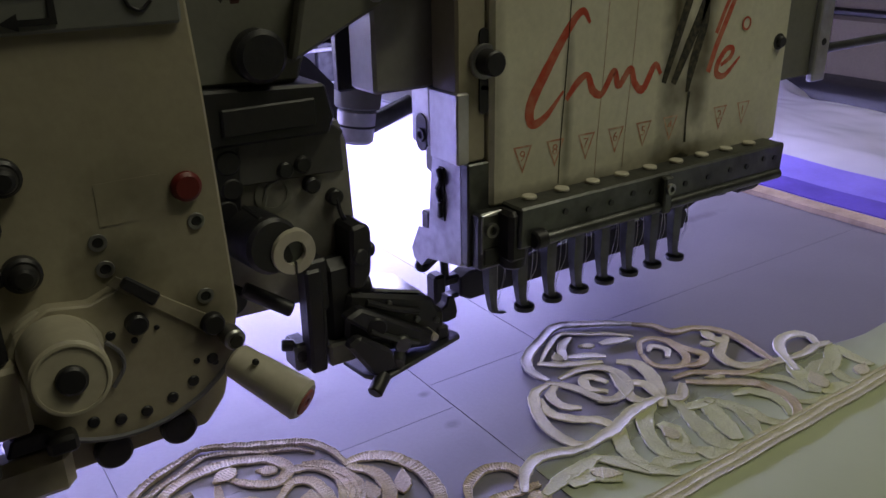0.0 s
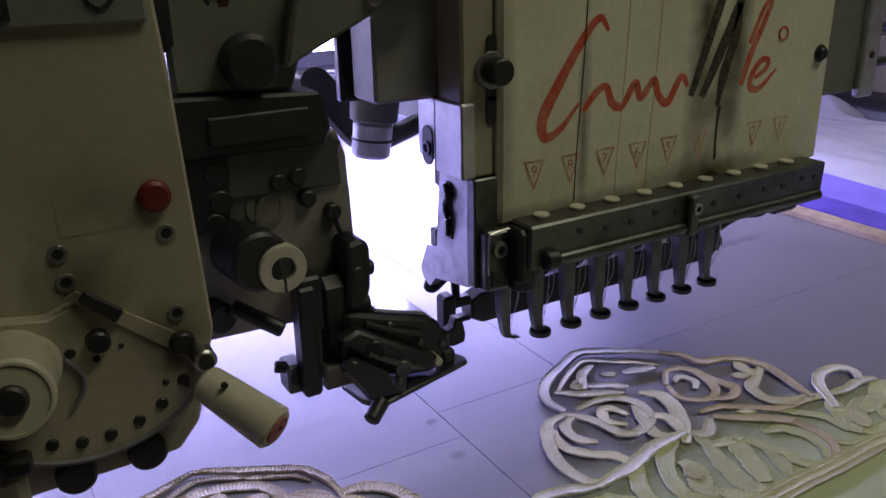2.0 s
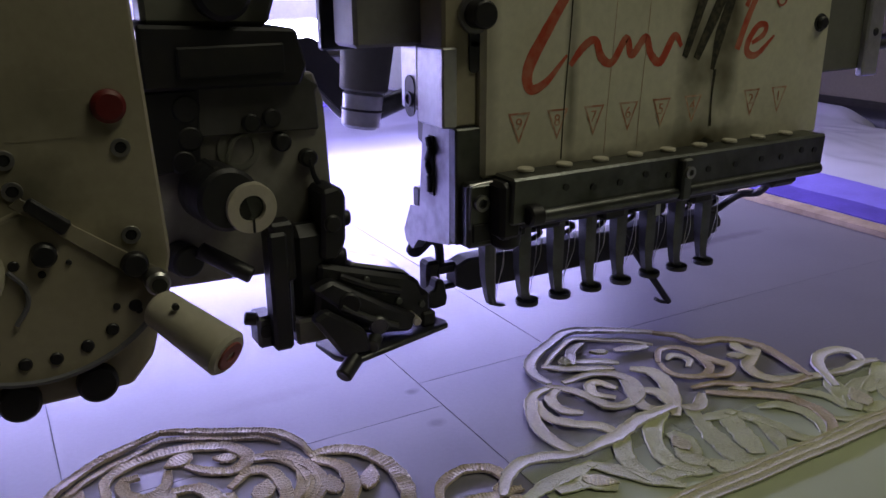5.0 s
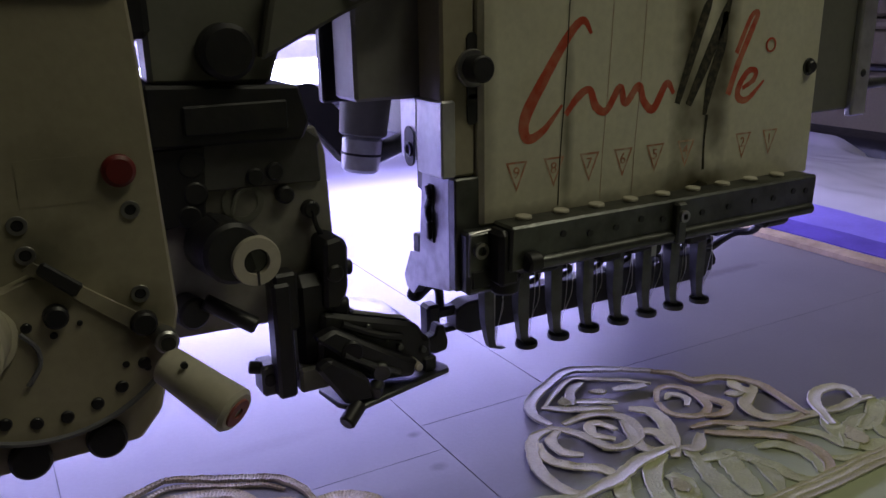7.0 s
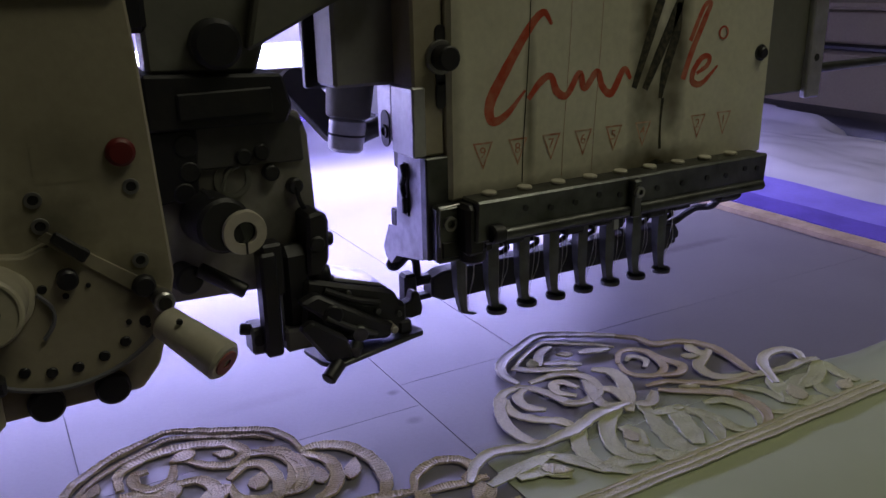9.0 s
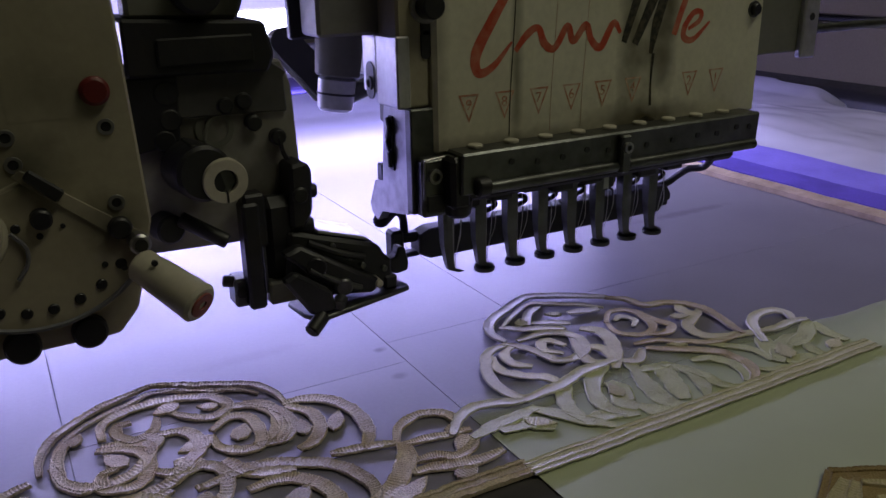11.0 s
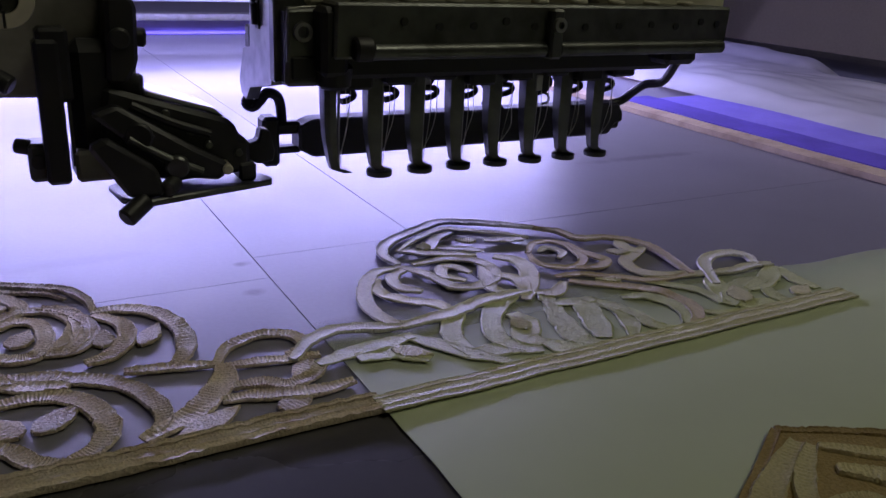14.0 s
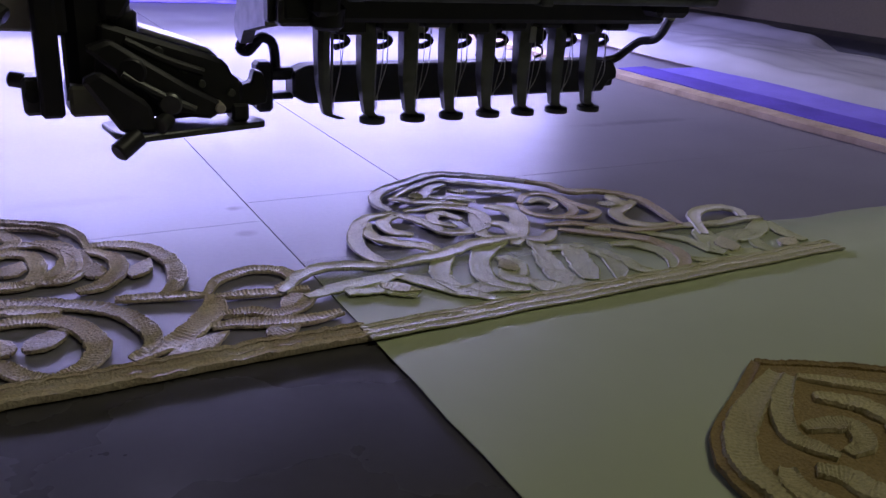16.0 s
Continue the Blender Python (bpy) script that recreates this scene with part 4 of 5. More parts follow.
    part("pin", cyl(B(), (0.1345, 0.2300, 0.0370), (0.138, 0.2345, 0.0380), 0.0024, None, 16, 0.0004), GUNMETAL, u)
    for x, z in ((0.1445, 0.0515), (0.1495, 0.0470), (0.1585, 0.0440), (0.1375, 0.0570)):
        black_bolt(u, x, z, 0.2405, 0.0013, 0.0012, "screw_head", GUNMETAL)
    part("corner_knob", cyl(B(), (0.1290, 0.2310, 0.0345), (0.1222, 0.2268, 0.0305), 0.0029, None, 18, 0.0006), BLACK, u)
    part("cutter_post", box(B(), 0.1585, 0.1640, 0.2395, 0.2475, 0.0348, 0.0405, 0.0008), BLACK, u)
    part("cutter_jaw", prism(B(), [(0.1615, 0.0405), (0.1665, 0.0385), (0.1712, 0.0392), (0.1718, 0.0425), (0.1702, 0.0492), (0.1672, 0.0500), (0.1662, 0.0462), (0.1620, 0.0450)], 0.2445, 0.2495, 0.0006), DARK, u)
    return u


sequin_unit()


# ---- arms above and the link behind ----
def link_plate(bm, a, b, half, thick, facing):
    """A flat round-ended bar between two pivots."""
    a, b = Vector(a), Vector(b)
    d = (b - a).normalized()
    n = Vector(facing)
    n = (n - d * n.dot(d)).normalized()
    u = d.cross(n)
    ring_pts = [a + half * (math.cos(q) * u - math.sin(q) * d) for q in [k * math.pi / 12 for k in range(13)]]
    ring_pts += [b - half * (math.cos(q) * u - math.sin(q) * d) for q in [k * math.pi / 12 for k in range(13)]]
    lo = [bm.verts.new(p) for p in ring_pts]
    hi = [bm.verts.new(p - n * thick) for p in ring_pts]
    bm.faces.new(lo), bm.faces.new(hi[::-1])
    for i in range(len(lo)):
        j = (i + 1) % len(lo)
        bm.faces.new((lo[j], lo[i], hi[i], hi[j]))
    bmesh.ops.recalc_face_normals(bm, faces=bm.faces[:])
    return bm


def linkage():
    u = thing("drive_linkage", (0.19, 0.36, 0.1), "grey steel lever linkage hanging behind the head", "linkage")
    part("cylinder", cyl(B(), (0.1975, 0.354, 0.165), (0.1896, 0.354, 0.1035), 0.0142, 0.0112, 36, 0.001), GREYPAINT, u, "dull grey tapered cylinder")
    part("collar", cyl(B(), (0.1896, 0.354, 0.1035), (0.1872, 0.354, 0.0865), 0.0096, 0.0090, 36, 0.0016), ALU, u, "bright steel collar")
    part("collar_groove", ring(B(), (0.1884, 0.354, 0.0945), (0.14, 0, 1), 0.0099, 0.0080, 0.0011, 36), BLACK, u)
    part("collar_socket", cyl(B(), (0.1872, 0.354, 0.0868), (0.1871, 0.354, 0.0861), 0.0026, None, 18), BLACK, u)
    lever = part("lever", link_plate(B(), (0.1744, 0.3850, 0.1195), (0.1890, 0.3640, 0.0965), 0.0074, 0.006, (-0.33, -0.9, 0.3)), DARK, u, "dark slanting lever with rounded ends")
    part("lever_back", link_plate(B(), (0.1736, 0.3912, 0.1185), (0.1880, 0.3702, 0.0955), 0.0076, 0.0015, (-0.33, -0.9, 0.3)), ALU, lever, "bright thin backing strip")
    part("strut", cyl(B(), (0.190, 0.356, 0.0915), (0.222, 0.352, 0.103), 0.0048, None, 18, 0.0005), GUNMETAL, u)
    part("support", box(B(), 0.185, 0.212, 0.342, 0.372, 0.162, 0.36, 0.003), GUNMETAL, u)
    part("roller", cyl(B(), (0.1722, 0.3985, 0.122), (0.1718, 0.3985, 0.0890), 0.0066, 0.0060, 26, 0.0015), ALU, u, "pale hanging cylinder")
    part("roller_tip", cyl(B(), (0.1718, 0.3985, 0.0890), (0.1718, 0.3985, 0.0872), 0.0042, None, 20, 0.0005), BLACK, u)
    return u


def upper_arm():
    u = thing("take_up_arm", (0.11, 0.27, 0.14), "dim grey swing arm with two black knobs", "machine arm")
    part("upright", prism(B(), [(0.0765, 0.1415), (0.113, 0.1400), (0.122, 0.165), (0.118, 0.36), (0.076, 0.36)], 0.250, 0.262, 0.0015), GREYPAINT, u)
    part("cross_arm", prism(B(), [(0.1087, 0.1474), (0.1361, 0.1603), (0.156, 0.1690), (0.1625, 0.1735), (0.1645, 0.1800), (0.1605, 0.1865), (0.1525, 0.1880), (0.1145, 0.1723)], 0.2435, 0.2497, 0.0012), GREYPAINT, u)
    part("dark_strap", prism(B(), [(0.113, 0.1680), (0.145, 0.1800), (0.145, 0.1842), (0.113, 0.1722)], 0.2420, 0.2437, 0.0006), DARK, u)
    part("knob", cyl(B(), (0.0985, 0.250, 0.1505), (0.0985, 0.242, 0.1505), 0.0083, None, 32, 0.0015), BLACK, u)
    part("knob", cyl(B(), (0.1530, 0.2437, 0.1765), (0.1525, 0.2350, 0.1765), 0.0078, None, 32, 0.0015), mat("dark_red_knob", (0.055, 0.012, 0.014), 0.4), u, "dark red round knob")
    part("pivot_cap", cyl(B(), (0.1390, 0.2437, 0.1668), (0.1390, 0.2412, 0.1668), 0.0028, None, 20, 0.0006), STEEL, u)
    part("side_plate", box(B(), 0.0665, 0.078, 0.245, 0.30, 0.155, 0.36, 0.002), DARK, u)
    part("cable", tube(B(), [(0.079, 0.25, 0.30), (0.084, 0.248, 0.22), (0.0885, 0.25, 0.185), (0.0900, 0.255, 0.16)], 0.0035, 10), DARK, u)
    part("cable", tube(B(), [(0.088, 0.25, 0.30), (0.0905, 0.248, 0.23), (0.0955, 0.25, 0.185), (0.0925, 0.256, 0.158)], 0.004, 10), mat("dark_red_cable", (0.06, 0.012, 0.012), 0.5), u)
    return u


linkage()
upper_arm()


def neighbour_bracket():
    u = thing("rail_bracket", (0.39, 0.26, 0.11), "grey steel upright bracket with bright drilled edge strip", "bracket")
    part("web", box(B(), 0.364, 0.3935, 0.2465, 0.34, 0.111, 0.36, 0.001), GREYPAINT, u)
    strip = part("edge_strip", box(B(), 0.3925, 0.4035, 0.2435, 0.2475, 0.108, 0.36, 0.0008), ALU, u, "bare aluminium strip")
    for z in (0.128, 0.164):
        black_bolt(strip, 0.398, z, 0.2435, 0.0019, 0.0005, "hole")
    part("rod", cyl(B(), (0.402, 0.262, 0.1195), (0.868, 0.266, 0.1215), 0.0026, None, 16), GUNMETAL, u)
    part("rod_nut", cyl(B(), (0.4035, 0.262, 0.1155), (0.414, 0.2621, 0.1155), 0.0042, None, 16, 0.0006), STEEL, u)
    return u


neighbour_bracket()


def machine_beam():
    """The long beam that carries heads, arms and lamp rail."""
    solid("machine_beam", box(B(), -1.3, 1.45, 0.30, 0.52, 0.36, 0.52, 0.006), CREAM, (0.1, 0.41, 0.36), "long cream painted beam that carries the heads", "beam")
    for x in (-1.25, 1.4):
        solid("beam_post", box(B(), x - 0.04, x + 0.04, 0.34, 0.48, 0.0, 0.36, 0.004), CREAM, (x, 0.41, 0.0), "cream painted post under the machine beam", "post", "beam posts")
    rail = thing("lamp_rail", (0.13, 0.64, 0.1), "aluminium lamp rail with a glowing white tube", "lamp")
    part("channel", box(B(), -0.9, 0.9, 0.626, 0.676, 0.1212, 0.138, 0.002), PALE, rail)
    part("tube", cyl(B(), (-0.06, 0.64, 0.1108), (0.58, 0.64, 0.1108), 0.0098, None, 20, 0.001), TUBE, rail, "glowing white lamp tube")
    for x in (-0.85, 0.335):
        part("rail_hanger", tube(B(), [(x, 0.655, 0.137), (x, 0.655, 0.42), (x, 0.515, 0.42)], 0.004, 10, 1), GUNMETAL, rail)
    back = thing("back_rail", (-0.2, 0.93, 0.0), "pale metal rail with a black slotted bar behind the table", "rail")
    part("upper_face", box(B(), -1.2, 0.48, 0.925, 0.945, 0.0700, 0.0850, 0.001), PALE, back)
    part("slot_bar", box(B(), -1.2, 0.48, 0.930, 0.940, 0.0460, 0.0630, 0.001), BLACK, back, "black slotted bar")
    part("thin_rail", box(B(), -1.2, 0.48, 0.924, 0.930, 0.0380, 0.0420, 0.001), ALU, back)
    for x in (-1.18, 0.46):
        part("rail_foot", box(B(), x - 0.012, x + 0.012, 0.930, 0.940, 0.0, 0.084, 0.001), GUNMETAL, back)


machine_beam()


# out-of-view lamp body added to go with the fill light under the beam
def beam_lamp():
    u = thing("beam_lamp", (0.05, 0.50, 0.36), "unseen glowing lamp strip added under the machine beam", "lamp")
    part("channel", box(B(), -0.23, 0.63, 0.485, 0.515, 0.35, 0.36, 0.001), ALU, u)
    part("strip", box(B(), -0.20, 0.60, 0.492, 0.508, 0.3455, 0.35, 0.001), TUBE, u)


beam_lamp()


# ---- lace on its backing film ----
def satin(bm, pts, w, h=0.0016, z=0.0006, tip=0.55, steps=16, weave=0.00016):
    """A satin-stitch band along points given in millimetres: a flat fill between two raised, stitched rims."""
    path = smooth_path([(x / 1000, y / 1000, 0) for x, y in pts], steps)
    n = len(path)
    rows = []
    for i, c in enumerate(path):
        d = (path[min(i + 1, n - 1)] - path[max(i - 1, 0)]).normalized()
        u = Vector((-d.y, d.x, 0))
        s = i / (n - 1)
        ww = w / 2000 * (tip + (1 - tip) * min(1, 4 * s, 4 * (1 - s))) * (1 + 0.16 * noise.noise(c * 330) + 0.05 * random.uniform(-1, 1))
        lift = weave * (1 if i % 2 else -1) + 0.0004 * noise.noise(c * 160)
        rim = random.uniform(0.0, 0.22)
        rows.append([bm.verts.new(c + u * (a * ww) + Vector((0, 0, z + max(0, b * h + (lift if b > 0.1 else 0))))) for a, b in ((1, -0.2), (1.04, 0.35), (0.90, 0.72 + rim), (0.66, 0.62), (0.2, 0.55), (-0.2, 0.55), (-0.66, 0.62), (-0.90, 0.72 + rim), (-1.04, 0.35), (-1, -0.2))])
    for a, b in zip(rows, rows[1:]):
        for k in range(9):
            bm.faces.new((a[k], a[k + 1], b[k + 1], b[k]))
    bm.faces.new(rows[0])
    bm.faces.new(rows[-1][::-1])
    bmesh.ops.recalc_face_normals(bm, faces=bm.faces[:])
    return bm


def leaf(bm, x, y, length, width, turn, h=0.0012, z=0.0006):
    """A small stitched leaf, pointed at one end, its fill in short ribs across a vein."""
    m = Matrix.Translation((x / 1000, y / 1000, z)) @ Matrix.Rotation(radians(turn), 4, "Z")
    rows = []
    for k in range(19):
        a = k / 18
        half = width / 2000 * math.sin(math.pi * a ** 0.75) * (1 + 0.12 * random.uniform(-1, 1)) + 0.0002
        lift = h * (0.72 + (0.16 if k % 2 else 0))
        rows.append([bm.verts.new(m @ Vector(((a - 0.5) * length / 1000, q * half, zz))) for q, zz in ((1, 0), (0.95, lift * 0.8), (0.5, lift), (0, lift * 0.75), (-0.5, lift), (-0.95, lift * 0.8), (-1, 0))])
    for a, b in zip(rows, rows[1:]):
        for k in range(6):
            bm.faces.new((a[k], a[k + 1], b[k + 1], b[k]))
    bmesh.ops.recalc_face_normals(bm, faces=bm.faces[:])
    return bm


def lace_motif(dx, dy, material, label, z=0.0006, fat=1.18, tall=0.75):
    """One repeat of the scrolled lace; its outline peaks at (70, 273) mm before the shift."""
    u = thing("lace_motif", (0.085 + dx / 1000, 0.21 + dy / 1000, z), label, "lace", "lace repeats")
    sh = lambda pts: [(x + dx, y + dy) for x, y in pts]

    def scroll(w, *pts, name="scroll", h=0.0016):
        part(name, satin(B(), sh(pts), w * fat, h * tall, z, weave=0.00016 * tall), material, u)

    def bud(x, y, a, b, turn):
        part("leaf", leaf(B(), x + dx, y + dy, a * fat, b * fat, turn, z=z), material, u)

    scroll(3.0, (27, 229), (28, 240), (33, 251), (45, 262), (57, 268), (70, 273), name="border_cord", h=0.0021)
    scroll(3.0, (70, 273), (80, 268.5), (89, 263), (99, 258), (106, 253), (111, 243), (112, 234), name="border_cord", h=0.0021)
    scroll(2.0, (31, 231), (33, 241), (38, 249.5), (48, 257.5), (60, 263), (70, 267.5), (80, 263.5), (90, 257.5), (100, 252.5), (105.5, 246), name="inner_cord", h=0.0014)
    scroll(4.2, (48, 241), (49.5, 252), (59, 258), (69, 259), (80, 257), (89, 252), (93, 243), (87, 237.5), (79, 241), (73.5, 248))
    scroll(3.6, (68, 248), (65, 239), (58.5, 235.5), (53.5, 241), (54, 248), (59, 248.5))
    scroll(4.0, (45, 235), (54, 231.5), (60, 223), (58, 212), (52, 207.5), (44.5, 211), (45, 219), (50, 221))
    scroll(3.8, (37, 246), (33, 236), (33, 222), (38, 214), (44, 213))
    scroll(4.0, (83, 228), (91, 234), (97, 230), (98, 219), (95, 210.5), (89, 210), (83, 216), (82, 225))
    scroll(4.2, (98, 242), (106, 235), (107, 219), (102, 209))
    scroll(4.8, (111, 233), (120, 232.5), (128, 226), (132.5, 213), (131, 199), (126, 191))
    scroll(4.4, (111, 231), (118, 222.5), (117.5, 211), (112, 203), (106, 201))
    scroll(3.8, (101, 238), (106, 229), (104, 219), (99, 212))
    scroll(3.6, (114, 192.5), (124, 191), (136, 187.5))
    scroll(4.6, (70, 196), (82, 198), (93, 198.5), (104, 193), (113, 186), (118, 176), (119, 167), (116, 161))
    scroll(6.2, (138, 187), (136, 179), (131, 172), (124, 165), (113, 159.5))
    scroll(3.6, (136, 187), (141.5, 196), (151, 200), (159.5, 196.5), (161, 189), (155, 185.5), name="loop")
    scroll(3.2, (138, 185), (146, 184.5), (155, 183), (163, 182))
    scroll(3.8, (137, 174), (144, 173.5), (150, 170), (157, 172), (163, 178))
    scroll(4.2, (133, 169), (141, 168), (148, 165.5), (156, 164), (166, 165))
    scroll(5.0, (84, 187), (92, 188), (99, 186), (104.5, 179), (107, 169), (104, 161), (98, 157))
    scroll(4.0, (76, 170), (86, 167), (91, 160), (97, 156.5))
    scroll(4.2, (24, 226), (15, 222), (9, 212), (9, 201), (15, 194), (25, 195), (33, 200))
    scroll(3.8, (22, 219), (18, 211), (21, 204), (30, 204), (38, 208))
    scroll(4.2, (33, 200), (27, 192), (18, 186), (6, 184), (-6, 184))
    scroll(4.6, (34, 200), (44, 202), (56, 198), (64, 188), (66, 176), (60, 166), (52, 166), (49, 173), (54, 178))
    scroll(4.4, (40, 194), (36, 183), (38, 171), (46, 160), (58, 156))
    scroll(4.0, (28, 188), (22, 178), (22, 168), (28, 160), (36, 158))
    scroll(4.2, (64, 204), (74, 208), (80, 202), (78, 190), (70, 180), (74, 168), (82, 160))
    scroll(3.6, (-2, 178), (8, 172), (10, 164), (4, 158))
    scroll(4.0, (11, 218), (18, 212), (29, 208), (33, 199), (30, 190))
    scroll(5.0, (2, 186), (17, 192), (28, 194), (38, 198), (52, 200), (64, 204), (74, 212))
    scroll(5.4, (35, 172), (36, 181), (41, 189), (52, 194), (63, 200))
    scroll(4.6, (16, 170), (21, 181), (26, 188))
    scroll(5.4, (61, 184), (61, 174), (62, 164), (59, 157))
    scroll(4.6, (72, 189), (78, 178), (81, 169), (72, 157))
    scroll(4.0, (31, 232), (35, 219), (44, 213), (55, 216), (62, 228), (55, 235), (47, 237))
    scroll(4.4, (66, 235), (75, 232), (77, 220), (67, 209), (60, 213))
    scroll(4.6, (82, 208), (88, 196), (101, 190))
    scroll(3.6, (87, 236), (94, 241), (106, 234), (110, 220), (104, 210), (94, 211))
    for a in ((72, 252, 9, 6, 200), (50, 226, 10, 6, 120), (92, 222, 9, 6, 60), (63, 230, 11, 6, 250), (76, 222, 12, 7, 200), (72, 212, 10, 6, 330), (124, 212, 12, 5, 60), (112, 214, 9, 5, 80), (149, 161, 9, 6, 20), (128, 160, 16, 6, 30), (97, 176, 12, 6, 40), (60, 184, 12, 6, 100), (44, 180, 12, 6, 290), (30, 172, 10, 6, 70), (14, 170, 12, 6, 330), (86, 176, 10, 6, 120), (156, 176, 9, 5, 220), (16, 204, 9, 5, 60), (70, 188, 9, 5, 240), (40, 246, 7, 4, 60), (86, 246, 7, 4, 150)):
        bud(*a)
    return u


def lace_band(x0, x1, y0, y1, material, label, z=0.0006, tall=1.0):
    u = thing("lace_border", ((x0 + x1) / 2000, (y0 + y1) / 2000, z), label, "lace")
    for off, w, h in ((-2.2, 3.0, 0.0019), (0.9, 3.4, 0.0015), (3.6, 2.0, 0.0018)):
        n = 14
        part("cord", satin(B(), [(x0 + (x1 - x0) * i / n, y0 + (y1 - y0) * i / n + off + 0.25 * math.sin(i * 2.1)) for i in range(n + 1)], w, h * tall, z, 0.9, 10, 0.00016 * tall), material, u)
    return u


lace_motif(0, 0, THREAD, "cream satin-stitch lace scrolls lying on the table")
lace_motif(-182, 0, THREAD, "cream satin-stitch lace scrolls lying on the table")


def film_lace():
    """The repeat on the film: looser open scrolls, whitish in places, with highlights on crest and stem painted white,
    and tan where it is stained.
    """
    z = 0.0013
    u = thing("lace_motif", (0.255, 0.21, z), "pale yellowish lace scrolls stitched on backing film, stained tan", "lace", "lace repeats")

    def scroll(material, w, *pts, name="scroll", h=0.0008):
        if material is P and sum(y for x, y in pts) / len(pts) < 187:
            material, h = SOAKED_THREAD, 0.0006
        part(name, satin(B(), pts, w * 1.12, h, z, weave=0.00005), material, u)

    W, T, P = WHITE_HIGHLIGHT_THREAD, TAN_THREAD, PALE_THREAD
    scroll(W, 4.6, (211, 233), (210, 242), (214, 251), (222, 257.5), (233, 263), (247, 269), (259, 264), (270, 257), (280, 249), name="border_cord", h=0.0014)
    scroll(T, 4.0, (279, 249), (286, 242), (289, 232), (299, 229.5), (307, 222), (309.5, 209), (306, 194), (304, 186), name="border_cord", h=0.0014)
    scroll(P, 2.6, (219, 247), (230, 255), (244, 262), (253, 256), (264, 248), (271, 240), name="inner_cord")
    scroll(W, 4.6, (253, 244), (260, 242.5), (268, 240))
    scroll(W, 4.0, (231, 244), (240, 239.5), (247, 234))
    scroll(P, 4.0, (246, 257), (236, 252), (229, 242))
    scroll(P, 4.0, (217, 247), (224, 241), (231, 237), (242, 231))
    scroll(T, 3.4, (261, 226), (269, 234), (276, 234), (280, 228), (279, 219), (276, 212), (269, 208.5), (262, 211), (258.5, 217), (261, 225), name="ring_cord")
    scroll(W, 3.0, (266, 226), (271, 228), (274, 222), (269, 217), name="ring_cord")
    scroll(T, 4.0, (281, 230), (282, 216), (284, 209), (277, 204.5), (269, 207))
    scroll(P, 5.0, (309, 216), (299, 210), (290.5, 205.5), (288, 198), (291, 191), (298, 188), (306, 186), (313, 184))
    scroll(P, 5.0, (303, 225), (300, 217), (303, 210))
    scroll(T, 3.6, (257, 203), (268, 201), (277, 194.5), (285, 188.5), (295, 186.5), (304, 187))
    scroll(T, 4.6, (259, 198), (266, 192), (274, 187), (280, 182), (283.5, 176), (284, 166), (279, 157.5), (270, 152.5))
    scroll(P, 4.0, (284, 188), (291, 181), (296, 173), (295, 163))
    scroll(P, 5.0, (267, 180), (275, 177), (279, 170), (278, 162), (273, 156))
    scroll(W, 4.6, (306, 176), (312.5, 187), (318, 193.5), (326, 197.5), (335, 196.5), (338, 191), (334, 184), name="loop", h=0.0013)
    scroll(W, 4.0, (312, 183.5), (323, 183), (332, 184), (341, 182), h=0.0013)
    scroll(P, 7.5, (309, 181), (303, 171), (300, 159))
    scroll(P, 7.5, (326, 173), (312, 171), (296, 161))
    scroll(P, 6.5, (340, 181), (326, 171.5), (313, 168))
    scroll(P, 5.5, (340, 179), (337, 169), (337, 159))
    scroll(P, 5.0, (320, 167), (317, 160), (318, 154))
    scroll(P, 6.5, (299, 160), (306, 158), (313, 156.5))
    scroll(P, 3.0, (283, 161), (290, 157), (301, 155))
    scroll(P, 4.6, (210, 231), (200, 228.5), (192.5, 219), (188, 208), (187.5, 198), (190, 190.5), (197, 188))
    scroll(P, 4.0, (209, 232), (215, 225), (218, 216), (220, 208.5), (226, 205))
    scroll(P, 4.4, (216, 231), (228, 232), (237, 229), (240.5, 220), (237, 211), (231, 207), (223, 206), (217, 209))
    scroll(P, 4.0, (231, 217), (229, 224), (224.5, 225), (221, 218), (226, 211.5))
    scroll(P, 4.4, (199, 224), (196, 218), (196, 211), (200, 205), (207, 199), (209.5, 192), (208, 186))
    scroll(P, 4.0, (211, 228), (204, 223), (203, 214), (208, 208.5))
    scroll(W, 5.0, (190, 187.5), (199, 189), (208, 190), (215, 192.5), (224, 195), (233, 195.5), (241, 196), h=0.0013)
    scroll(W, 4.4, (155, 181), (162, 189), (170, 193), (178, 192), (185, 189), (191, 188), h=0.0012)
    scroll(P, 5.4, (160, 176), (171, 179), (180, 180), (191, 181.5))
    scroll(P, 5.8, (236, 190), (245, 201), (251, 211), (253, 221), (247, 227.5))
    scroll(P, 4.8, (238, 212), (243, 206), (240, 195))
    scroll(P, 4.6, (238, 221), (233, 209), (231, 201), (235, 196))
    scroll(P, 4.6, (242, 194), (248, 191), (257, 198))
    scroll(P, 4.8, (244, 194), (242, 184), (238, 173))
    scroll(P, 4.8, (243, 184), (249, 183), (257, 182))
    scroll(P, 5.8, (234, 194), (223, 188), (216, 179), (213, 169), (217, 161))
    scroll(P, 7.5, (226, 183), (226, 175), (221, 168), (223, 162))
    scroll(P, 5.8, (215, 194), (206, 185), (201, 175), (201, 164))
    scroll(P, 7.5, (241, 184), (237, 171), (235, 161), (238, 155))
    scroll(P, 7.5, (253, 185), (248, 171), (242, 158))
    scroll(P, 5.6, (254, 184), (259.5, 174), (256.5, 164), (251, 155))
    scroll(P, 4.6, (257, 180), (262, 168), (262, 159.5), (268, 154))
    scroll(P, 5.4, (189, 182), (195, 174), (200, 166), (208, 157))
